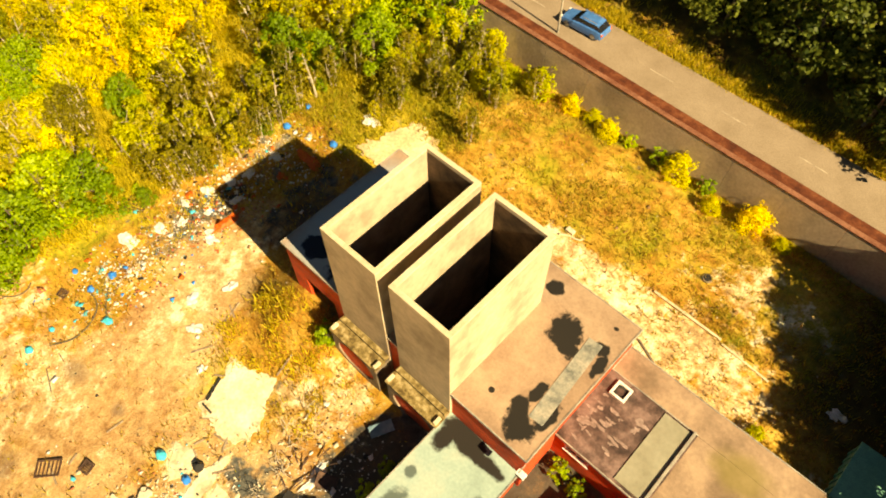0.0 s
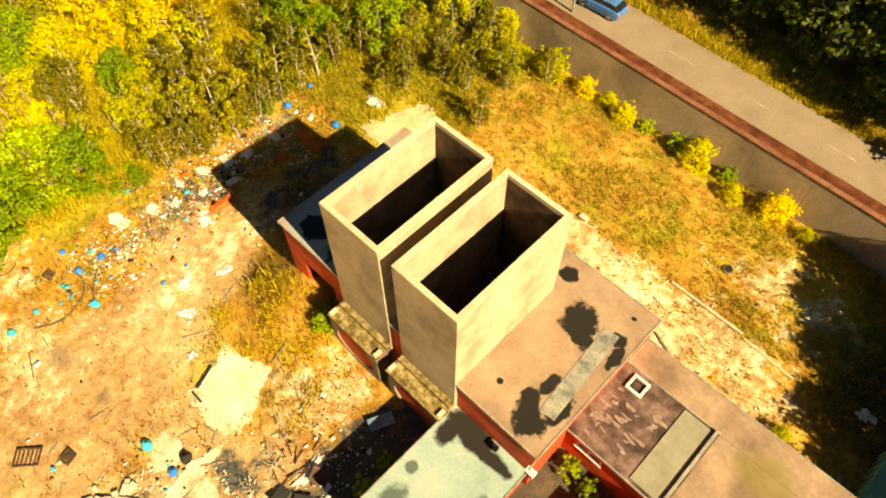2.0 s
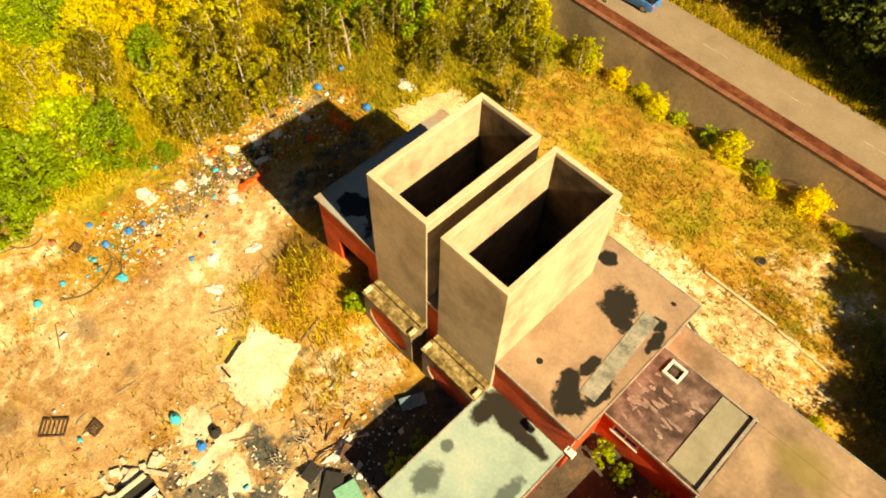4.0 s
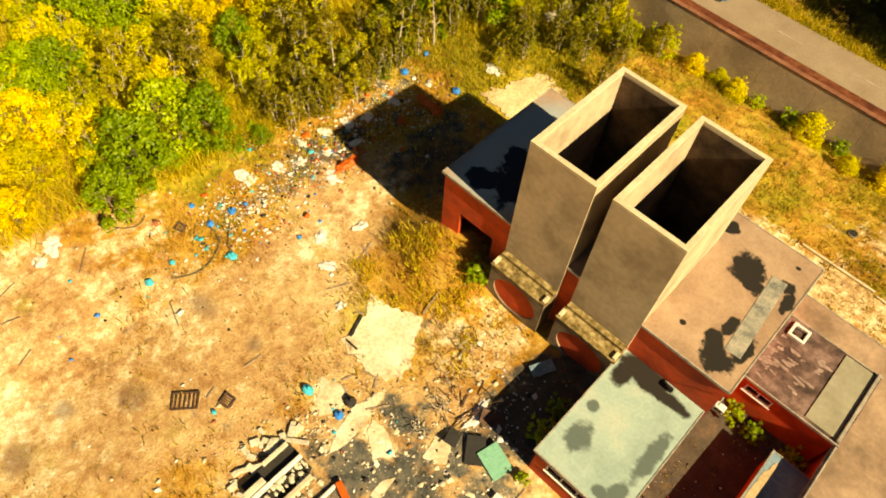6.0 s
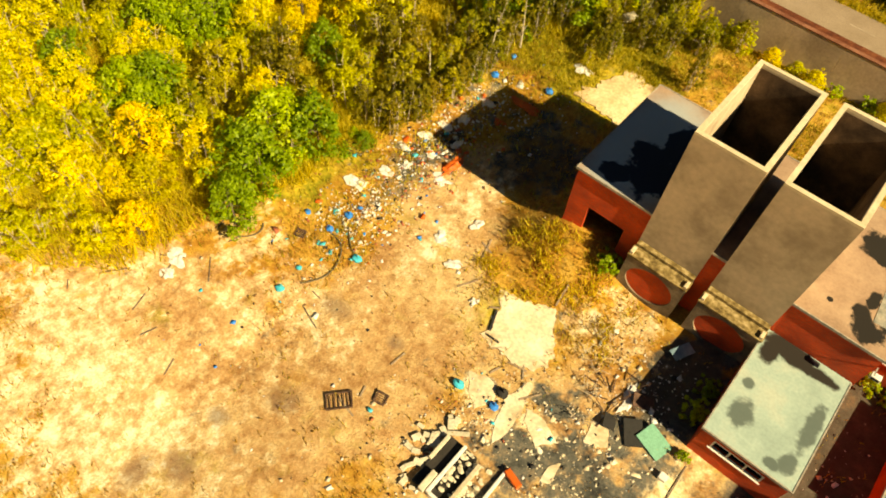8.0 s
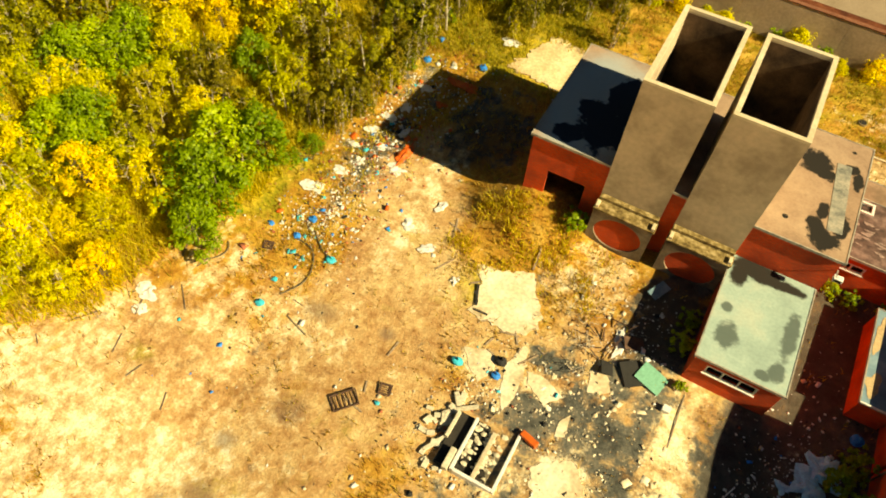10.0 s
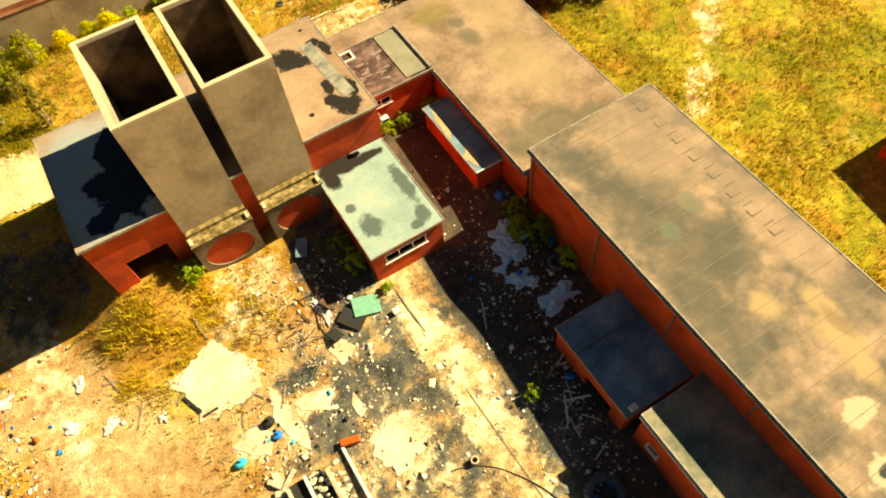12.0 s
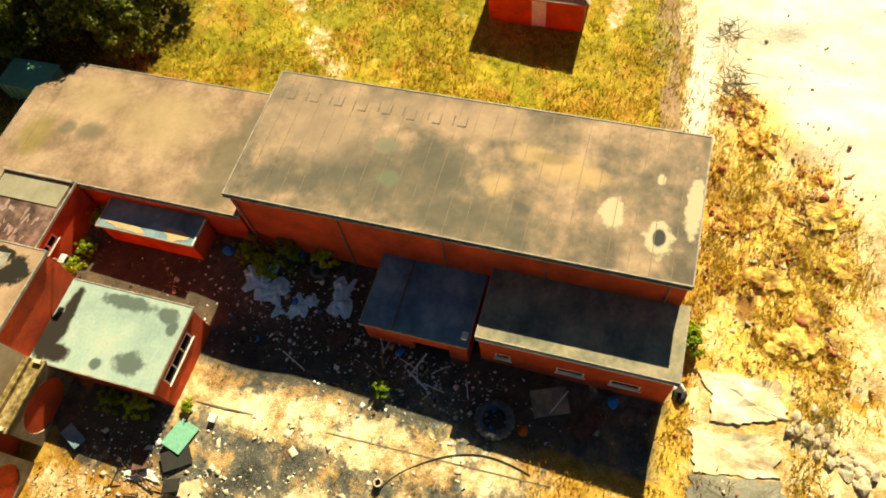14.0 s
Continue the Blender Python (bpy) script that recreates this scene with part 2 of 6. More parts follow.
def ground_z(x, y):
    """The height of the ground: a yard that falls gently to the west and south, with a raised road behind a wall."""
    v = y - ROAD_SLOPE * x
    if v > WALL_V + 0.25:
        return ROAD_Z - 0.12 + (1.2 * smooth01(38.6, 45, v) if v > 38.6 else 0)
    h = 0.105 * min(0, max(x, -22)) * (1 - smooth01(8, 24, y))
    h += 0.03 * min(y, 30) if y > 0 else 0.04 * max(y, -30)
    h += 1.7 * spot(x, y, -11.7, 7.0, 3.4, 2.4, 0.75)
    h -= 0.35 * spot(x, y, 2.3, -1.5, 4.0, 3.0, 0.7)
    h -= 0.8 * smooth01(28.5, 32.3, v)
    flat = (1 - smooth01(12, 20, abs(x - 3))) * (1 - smooth01(20, 26, abs(y + 3)))
    h += (1 - 0.9 * flat) * (0.22 * noise.noise((x * 0.14, y * 0.14, 2.7)) + 0.06 * noise.noise((x * 0.9, y * 0.9, 1.1)))
    if y < -24 and x > 2:
        h += smooth01(-25.5, -29, y) * (0.8 * max(0, noise.noise((x * 0.25, y * 0.25, 8.3))) + 0.3 * noise.noise((x * 0.8, y * 0.8, 4.2)))
    return h


# ---- ground: one sheet to the horizon, with zones of bare soil, green grass and concrete ----
def zones(x, y):
    v = y - ROAD_SLOPE * x
    w = 1.5 * noise.noise((x * 0.3, y * 0.3, 5.0))
    # trodden bare soil
    soil = max(spot(x, y, -20.5, 6, 3.2 + w, 5), spot(x, y, -18.5, 0, 4.0 + w, 6), spot(x, y, -17, -7, 7 + w, 6), spot(x, y, -24, -15, 11, 7 + w), 0.8 * spot(x, y, -13, -3, 3, 4))
    # green grass: the lawn behind the long building, and weeds at the foot of the wood
    green = max(0.7 * smooth01(19, 22, x) * smooth01(-25, -22, y) * smooth01(20, 10, y), 0.8 * smooth01(-24, -30, x) * smooth01(-8, 0, y), 0.9 * smooth01(14, 21, y) * smooth01(-10, -17, x), 0.45 * smooth01(19, 25, y))
    # worn concrete and tarmac of the yard
    conc = 0.6 * spot(x, y, -1.5, -10, 8.0 + w, 9.5) if y > -27 else 0.0
    conc = max(conc, 1.1 * spot(x, y, -6.4, -6.0, 1.4, 1.3, 0.3), 0.9 * spot(x, y, -3.2, -5.4, 2.4, 1.6), 0.85 * spot(x, y, -0.6, -3.4, 0.9, 2.8), 0.8 * spot(x, y, -9.4, 1.9, 1.1, 0.8), 0.75 * spot(x, y, -6.6, -2.4, 1.6, 0.9))
    soil = max(soil, spot(x, y, -2, -9, 9.5, 11))
    # tarmac tone also deepens the shade beside halls, office and towers
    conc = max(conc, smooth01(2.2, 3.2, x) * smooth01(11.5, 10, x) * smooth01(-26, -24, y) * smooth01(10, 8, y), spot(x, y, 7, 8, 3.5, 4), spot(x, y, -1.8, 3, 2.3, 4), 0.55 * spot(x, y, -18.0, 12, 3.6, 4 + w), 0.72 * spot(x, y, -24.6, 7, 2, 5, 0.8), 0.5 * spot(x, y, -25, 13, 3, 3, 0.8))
    # loose sand
    sand = max(1.1 * spot(x, y, -10.4, -4.4, 1.0, 0.9, 0.4), 0.9 * spot(x, y, -8.3, -4.4, 0.45, 2.2, 0.4), 0.8 * spot(x, y, -6.4, -4.4, 1.3, 0.6, 0.5), 0.85 * spot(x, y, -3.6, -9.0, 1.9, 1.9, 0.6), 0.66 * smooth01(-24.6, -27, y) * smooth01(0, 5, x), 1.2 * smooth01(-25.5, -29, y + 0.45 * (24 - x)) * smooth01(17, 22, x), 1.1 * spot(x, y, 6.8, -28.2, 2.2, 2.2, 0.4), 1.0 * (1 - smooth01(0.25, 0.8, abs(y + 27.5 + 0.95 * (16.0 - x)))) * smooth01(8, 10, x) * smooth01(17, 15, x), 0.62 * spot(x, y, -30, -20, 15, 10, 0.9), 0.5 * spot(x, y, -24, -9, 7, 5, 0.9), 0.9 * smooth01(-22.8, -24.5, y) * smooth01(19.5, 21, x),
               0.8 * smooth01(-6, -4, x) * smooth01(15, 8, x) * smooth01(22.6, 21.8, y) * smooth01(16, 17, y), 0.72 * spot(x, y, 0.9, -9, 1.3, 11, 0.4), 0.42 * spot(x, y, -5, -13, 5, 4, 0.9), 0.8 * spot(x, y, 38.5, -13.5, 2.6, 5, 0.3), 0.7 * spot(x, y, 33.8, -18.2, 2.4, 0.7, 0.6), 0.5 * (1 - smooth01(0.3, 2.0, abs(y - (x - 26) * 0.85 - 1.2))) * smooth01(20, 23, x), 0.5 * spot(x, y, 9, 25.5, 4, 2.5, 0.9), 0.6 * spot(x, y, -19.3, 4, 1.6, 7, 0.8), 0.6 * spot(x, y, -28.5, -6, 3, 2.5, 0.8), 0.6 * spot(x, y, -6.5, 3, 3, 3, 0.8))
    return soil, green, conc, sand


def build_ground():
    fx = np.arange(-60, 60.01, 0.6)
    xs = np.concatenate([[-1500, -600, -250, -130, -90, -72], fx, [72, 90, 130, 250, 600, 1500]])
    fv = [u for u in np.arange(-60, 60.01, 0.6) if not 32.3 < u < 33.2]
    vs = np.array(sorted([-1500, -600, -250, -130, -90, -72, 32.56, 32.62, 32.78, 33.2, *fv, 72, 90, 130, 250, 600, 1500]))
    verts, cols = [], []
    for v in vs:
        for x in xs:
            y = road_y(v, max(-60, min(60, x)))
            verts.append((x, y, ground_z(x, y)))
            cols.append(zones(x, y))
    n = len(xs)
    faces = [(j * n + i, j * n + i + 1, (j + 1) * n + i + 1, (j + 1) * n + i) for j in range(len(vs) - 1) for i in range(n - 1)]
    me = mesh_from("ground", verts, faces, M_GROUND, True)
    at = me.color_attributes.new("zone", "FLOAT_COLOR", "POINT")
    at.data.foreach_set("color", np.array(cols, dtype=np.float32).ravel())
    return tagged(new("ground", me), "dry straw-coloured ground with bare soil, sand and worn concrete", "ground", kind="structure")


def ground_mat():
    m = bpy.data.materials.new("waste_ground")
    m.use_nodes = True
    nt = m.node_tree
    L = nt.links.new
    b = nt.nodes["Principled BSDF"]
    geo = nt.nodes.new("ShaderNodeNewGeometry")

    def noise_node(scale, detail=8, rough=0.65, w=0.0):
        n = nt.nodes.new("ShaderNodeTexNoise")
        n.noise_dimensions = "4D"
        n.inputs["W"].default_value = w
        n.inputs["Scale"].default_value, n.inputs["Detail"].default_value, n.inputs["Roughness"].default_value = scale, detail, rough
        L(geo.outputs["Position"], n.inputs["Vector"])
        return n.outputs["Fac"]

    def ramp(fac, stops):
        r = nt.nodes.new("ShaderNodeValToRGB")
        for i, (p, c) in enumerate(stops):
            e = r.color_ramp.elements[i] if i < 2 else r.color_ramp.elements.new(p)
            e.position, e.color = p, (*c, 1)
        L(fac, r.inputs[0])
        return r.outputs[0]

    def mix(fac, a, c):
        x = nt.nodes.new("ShaderNodeMix")
        x.data_type = "RGBA"
        L(fac, x.inputs["Factor"])
        L(a, x.inputs[6])
        L(c, x.inputs[7])
        return x.outputs[2]

    def edge(weight, fac, lo=-0.12, hi=0.12):
        """Breaks the soft edge of a zone with noise."""
        a = nt.nodes.new("ShaderNodeMath")
        a.operation = "ADD"
        amp = nt.nodes.new("ShaderNodeMath")
        amp.operation = "MULTIPLY_ADD"
        amp.inputs[1].default_value, amp.inputs[2].default_value = 3.2, -1.1
        L(fac, amp.inputs[0])
        L(weight, a.inputs[0])
        L(amp.outputs[0], a.inputs[1])
        s = nt.nodes.new("ShaderNodeMapRange")
        s.interpolation_type = "SMOOTHSTEP"
        s.inputs["From Min"].default_value, s.inputs["From Max"].default_value = 1.0 + lo, 1.0 + hi
        L(a.outputs[0], s.inputs["Value"])
        return s.outputs[0]

    att = nt.nodes.new("ShaderNodeVertexColor")
    att.layer_name = "zone"
    sep = nt.nodes.new("ShaderNodeSeparateColor")
    L(att.outputs["Color"], sep.inputs[0])
    big, fine = noise_node(0.35, w=1), noise_node(7.0, 6, 0.7, 3)
    # broad and middling blotches together
    mid_ = nt.nodes.new("ShaderNodeMix")
    mid_.inputs["Factor"].default_value = 0.5
    L(noise_node(0.28, 10, 0.72, 2), mid_.inputs[2])
    L(noise_node(1.6, 8, 0.75, 7), mid_.inputs[3])
    mid = mid_.outputs[0]
    straw = ramp(mid, [(0.38, (0.24, 0.10, 0.018)), (0.46, (0.42, 0.20, 0.035)), (0.53, (0.54, 0.31, 0.06)), (0.61, (0.68, 0.45, 0.11))])
    soil = ramp(mid, [(0.39, (0.32, 0.155, 0.058)), (0.46, (0.49, 0.28, 0.118)), (0.53, (0.62, 0.41, 0.19)), (0.61, (0.78, 0.60, 0.31))])
    green = ramp(mid, [(0.38, (0.12, 0.13, 0.012)), (0.48, (0.28, 0.25, 0.025)), (0.59, (0.58, 0.43, 0.055))])
    conc = ramp(mid, [(0.40, (0.045, 0.044, 0.040)), (0.47, (0.10, 0.10, 0.085)), (0.53, (0.165, 0.155, 0.125)), (0.59, (0.34, 0.24, 0.14))])
    sand = ramp(mid, [(0.40, (0.30, 0.18, 0.085)), (0.46, (0.58, 0.38, 0.18)), (0.51, (0.78, 0.60, 0.34)), (0.57, (0.88, 0.80, 0.58))])
    c = straw
    c = mix(edge(sep.outputs[0], big, -0.3, 0.3), c, soil)
    c = mix(edge(sep.outputs[1], big, -0.35, 0.35), c, green)
    c = mix(edge(sep.outputs[2], noise_node(0.85, 9, 0.68, 5), -0.25, 0.25), c, conc)
    c = mix(edge(att.outputs["Alpha"], noise_node(0.85, 9, 0.72, 4), -0.2, 0.2), c, sand)
    f = nt.nodes.new("ShaderNodeMapRange")
    f.inputs["From Min"].default_value, f.inputs["From Max"].default_value = 0.3, 0.7
    f.inputs["To Min"].default_value, f.inputs["To Max"].default_value = 0.68, 1.24
    L(fine, f.inputs["Value"])
    mul = nt.nodes.new("ShaderNodeVectorMath")
    mul.operation = "MULTIPLY"
    L(c, mul.inputs[0])
    L(f.outputs[0], mul.inputs[1])
    L(mul.outputs[0], b.inputs["Base Color"])
    b.inputs["Roughness"].default_value = 0.95
    b.inputs["Specular IOR Level"].default_value = 0.1
    bp = nt.nodes.new("ShaderNodeBump")
    bp.inputs["Strength"].default_value, bp.inputs["Distance"].default_value = 0.6, 0.12
    L(fine, bp.inputs["Height"])
    L(bp.outputs[0], b.inputs["Normal"])
    return m


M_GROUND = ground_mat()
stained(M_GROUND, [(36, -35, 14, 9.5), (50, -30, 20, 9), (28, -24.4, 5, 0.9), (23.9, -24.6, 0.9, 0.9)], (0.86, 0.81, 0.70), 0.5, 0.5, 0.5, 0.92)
stained(M_GROUND, [(15, -30, 8, 3.6), (10.5, -29.5, 2.2, 3.0), (24, -28, 4, 2.0), (4, -25.4, 3, 0.8)], (0.78, 0.52, 0.11), 0.6, 0.6, 0.8, 0.75)
# brown patches painted for the shaded slopes on the rough south edge
stained(M_GROUND, [(18.8, -28.6, 0.9, 0.6), (17.8, -27.4, 0.6, 0.6), (15.6, -29.5, 1.0, 0.6), (17.2, -30.6, 0.8, 0.7), (14.4, -31.8, 0.8, 0.6), (19.4, -32.5, 1.0, 0.8), (11.6, -31.3, 0.9, 2.0), (13.0, -28.4, 1.0, 0.6), (20.6, -25.9, 0.6, 0.5)], (0.20, 0.085, 0.03), 0.4, 0.8, 1.3, 0.85)
# old fire spots on the bare soil
stained(M_GROUND, [(-18.4, -11.9, 0.9, 0.8), (-19.8, -18.0, 1.0, 0.8), (-20.5, -5.7, 1.0, 0.6), (-20.5, -14.9, 0.6, 0.5), (-21.4, -19.7, 0.7, 0.9), (-16.0, -5.3, 0.5, 0.4)], (0.20, 0.13, 0.09), 0.6, 0.5, 1.2, 0.6)
# brown dirt in the yard, with painted shade by the halls, office and towers
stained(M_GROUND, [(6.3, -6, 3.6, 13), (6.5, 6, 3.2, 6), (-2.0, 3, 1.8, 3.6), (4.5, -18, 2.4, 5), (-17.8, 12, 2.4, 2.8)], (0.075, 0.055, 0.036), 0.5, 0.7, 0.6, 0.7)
# near-black colour paints the shade under the dark trees and beyond the road
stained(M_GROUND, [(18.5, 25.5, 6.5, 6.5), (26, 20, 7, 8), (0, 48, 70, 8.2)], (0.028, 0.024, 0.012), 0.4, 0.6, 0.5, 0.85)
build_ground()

# ---- road on its retaining wall ----
def sheared(bm):
    for v in bm.verts:
        v.co.y += ROAD_SLOPE * v.co.x
    return bm


tagged(part("road", sheared(bx(-160, 160, 33.9, 37.9, ROAD_Z - 0.3, ROAD_Z + 0.0)), M_ASPHALT), "sunlit worn asphalt road beside the retaining wall", "road", kind="structure")
tagged(part("verge", sheared(bx(-160, 160, 32.84, 33.9, ROAD_Z - 0.3, ROAD_Z + 0.06)), M_RUST), "narrow verge of rust-red earth and leaf litter", "verge", kind="structure")
rw = thing("retaining_wall", (0, WALL_V, 0.6), "long weathered concrete retaining wall with a rusty coping", "wall", kind="structure")
for k in range(-14, 15):
    bm = bx(k * 4 - 2 + 0.006, k * 4 + 2 - 0.006, WALL_V, WALL_V + 0.25, -3, WALL_TOP - 0.1, bevel=0.015)
    # the face leans back against the bank
    for v in bm.verts:
        v.co.y -= 0.12 * (WALL_TOP - v.co.z)
    part("panel", sheared(bm), M_RETAIN, rw)
    part("coping", sheared(bx(k * 4 - 1.99, k * 4 + 1.99, WALL_V - 0.05, WALL_V + 0.34, WALL_TOP - 0.1, WALL_TOP, bevel=0.02)), M_COPING, rw, "pinkish weathered coping stone")
for k in range(-8, 9):
    tagged(part("lane_dash", sheared(bx(k * 6 - 1, k * 6 + 1, 35.85, 35.95, ROAD_Z + 0.004, ROAD_Z + 0.008)), M_FADED), "faded white lane dash painted on asphalt", "road marking", "lane dashes", "structure")


# ---- the two towers ----
def tower(x0, x1):
    y0, y1, zt, w = 7.25, 14.47, 11.9, 0.26
    t = thing("storage_tower", ((x0 + x1) / 2, y0, 0), "tall open-topped concrete storage tower rising through the roof", "tower", "concrete towers")
    zr = zt - 0.16
    for nm, a in (("front_wall", (x0, x1, y0, y0 + w)), ("back_wall", (x0, x1, y1 - w, y1)), ("side_wall", (x0, x0 + w, y0 + w, y1 - w)), ("side_wall", (x1 - w, x1, y0 + w, y1 - w))):
        bm = bx(*a, -1.2, zr)
        part(nm, bm, M_CONC, t)
    # dark sheets on the walls out of the sun paint shade inside the tower
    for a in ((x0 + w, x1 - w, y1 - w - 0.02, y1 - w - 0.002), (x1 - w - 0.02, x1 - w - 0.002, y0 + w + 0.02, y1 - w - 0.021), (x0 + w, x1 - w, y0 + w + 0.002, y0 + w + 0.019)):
        part("lining", bx(*a, -1.0, zr - 0.1), M_SHADE_LINING, t, "dark inner lining that stands in for shade")
    bm = bmesh.new()
    e = 0.0
    # the rim is flush with the walls
    wall_ring = ((x0 - e, x1 + e, y0 - e, y0 + w + e), (x0 - e, x1 + e, y1 - w - e, y1 + e), (x0 - e, x0 + w + e, y0 + w + e, y1 - w - e), (x1 - w - e, x1 + e, y0 + w + e, y1 - w - e))
    for a in wall_ring:
        box(bm, *a, zr, zt)
    bmesh.ops.remove_doubles(bm, verts=bm.verts, dist=0.001)
    part("rim", bm, M_RIM, t, "pale sunlit concrete rim")
    # hopper floor that slopes down inside; its near-black colour deepens the shade
    bm = bmesh.new()
    xi0, xi1, yi0, yi1 = x0 + w, x1 - w, y0 + w, y1 - w
    top = [bm.verts.new(p) for p in ((xi0, yi0, 2.6), (xi1, yi0, 2.6), (xi1, yi1, 2.6), (xi0, yi1, 2.6))]
    cx, cy = (xi0 + xi1) / 2, (yi0 + yi1) / 2
    low = [bm.verts.new(p) for p in ((cx - 0.5, cy - 0.8, 0.6), (cx + 0.5, cy - 0.8, 0.6), (cx + 0.5, cy + 0.8, 0.6), (cx - 0.5, cy + 0.8, 0.6))]
    for i in range(4):
        bm.faces.new((top[i], top[(i + 1) % 4], low[(i + 1) % 4], low[i]))
    bm.faces.new(low)
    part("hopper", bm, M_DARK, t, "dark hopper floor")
    return t


def kiln_box(x0, x1):
    """The chamber at the foot of a tower, with a ledge on top and a bricked-up arch in front."""
    y0, y1, zt, zb = 6.15, 7.24, 2.75, -1.4
    t = thing("kiln", ((x0 + x1) / 2, y0, 0), "concrete kiln with a bricked-up red arch under a mossy ledge", "kiln", "kilns")
    cx, rx, rz, zc = (x0 + x1) / 2, 1.5, 1.3, 1.15
    bm = bmesh.new()
    n = 28
    ring = [(cx + rx * math.cos(i * math.tau / n), zc + rz * math.sin(i * math.tau / n)) for i in range(n)]
    fr = [bm.verts.new((x, y0, z)) for x, z in ring]
    bk = [bm.verts.new((x, y0 + 0.12, z)) for x, z in ring]

    def border(x, z):
        dx, dz = x - cx, z - zc
        k = min((x1 - cx) / abs(dx) if dx else 99, (zt - zc) / dz if dz > 0 else (zb - zc) / dz if dz < 0 else 99)
        return cx + dx * k, zc + dz * k
    out = [bm.verts.new((border(x, z)[0], y0, border(x, z)[1])) for x, z in ring]
    for i in range(n):
        j = (i + 1) % n
        bm.faces.new((out[i], out[j], fr[j], fr[i]))
        bm.faces.new((fr[i], fr[j], bk[j], bk[i]))
    box(bm, x0, x1, y0 + 0.121, y1, zb, zt)
    for s in (x0, x1 - 0.1):
        box(bm, s, s + 0.1, y0 + 0.004, y0 + 0.121, zb, zt)
    part("chamber", bm, M_SOOT, t)
    bm = bmesh.new()
    vs = [bm.verts.new((x, y0 + 0.1, z)) for x, z in ring]
    ws = [bm.verts.new((x, y0 + 0.118, z)) for x, z in ring]
    bm.faces.new(vs)
    for i in range(n):
        bm.faces.new((vs[i], vs[(i + 1) % n], ws[(i + 1) % n], ws[i]))
    part("arch_infill", bm, M_BRICK, t, "red brick arch infill")
    part("ledge", bx(x0 - 0.06, x1 + 0.06, y0 - 0.06, y1 - 0.35, zt, zt + 0.13, bevel=0.03), M_LEDGE, t, "mossy concrete ledge")
    part("sill", bx(x0 + 0.02, x1 - 0.02, y1 - 0.34, y1 + 0.002, zt, zt + 0.34, bevel=0.03), M_LEDGE, t)
    for s in (x0 + 0.02, x1 - 0.22):
        part("end_block", bx(s, s + 0.2, y0 + 0.02, y0 + 0.5, zt + 0.13, zt + 0.33, bevel=0.02), M_RIM, t)
    return t


M_LEDGE = mat("mossy_ledge", [(0.10, 0.065, 0.022), (0.24, 0.17, 0.065), (0.42, 0.32, 0.16)], 2.6, 0.95, 0.4, 9)
tower(-8.41, -4.67)
tower(-3.81, -0.05)
kiln_box(-8.41, -4.67)
kiln_box(-3.81, -0.05)


# ---- brick buildings ----
def eaves(parent, x0, x1, y0, y1, z, m, h=0.14, o=0.12, sides="NSEW"):
    for s, a in (("S", (x0 - o, x1 + o, y0 - o, y0 - o + 0.07)), ("N", (x0 - o, x1 + o, y1 + o - 0.07, y1 + o)), ("W", (x0 - o, x0 - o + 0.07, y0 - o + 0.07, y1 + o - 0.07)), ("E", (x1 + o - 0.07, x1 + o, y0 - o + 0.07, y1 + o - 0.07))):
        if s in sides:
            part("fascia", bx(*a, z - h, z + 0.03), m, parent)


def shell(name, label, x0, x1, y0, y1, zb, zt, roof_mat, south=(), west=(), north=(), east=(), sides="NSEW", over=0.12, roof_label="", cut=()):
    """A flat-roofed brick building: four walls with openings through them, and a roof slab."""
    b = thing(name, ((x0 + x1) / 2, (y0 + y1) / 2, 0), label, "building")
    t = 0.24
    for nm, ax, at, u0, u1, holes in (("wall_south", "y", y0, x0, x1, south), ("wall_north", "y", y1 - t, x0, x1, north), ("wall_west", "x", x0, y0 + t, y1 - t, west), ("wall_east", "x", x1 - t, y0 + t, y1 - t, east)):
        part(nm, wall_panel(bmesh.new(), ax, at, t, u0, u1, zb, zt - 0.12, holes), M_BRICK, b)
    bm = bmesh.new()
    xs = sorted({x0 - over, x1 + over, *[c[0] for c in cut], *[c[1] for c in cut]})
    ys = sorted({y0 - over, y1 + over, *[c[2] for c in cut], *[c[3] for c in cut]})
    for i in range(len(xs) - 1):
        for j in range(len(ys) - 1):
            xm, ym = (xs[i] + xs[i + 1]) / 2, (ys[j] + ys[j + 1]) / 2
            if not any(c[0] < xm < c[1] and c[2] < ym < c[3] for c in cut):
                box(bm, xs[i], xs[i + 1], ys[j], ys[j + 1], zt - 0.12, zt)
    bmesh.ops.remove_doubles(bm, verts=bm.verts, dist=0.001)
    part("roof", bm, roof_mat, b, roof_label)
    eaves(b, x0, x1, y0, y1, zt, M_TRIM, o=over + 0.02, sides=sides)
    part("floor", bx(x0 + t, x1 - t, y0 + t, y1 - t, zb, zb + 1.2), M_DARK, b)
    return b


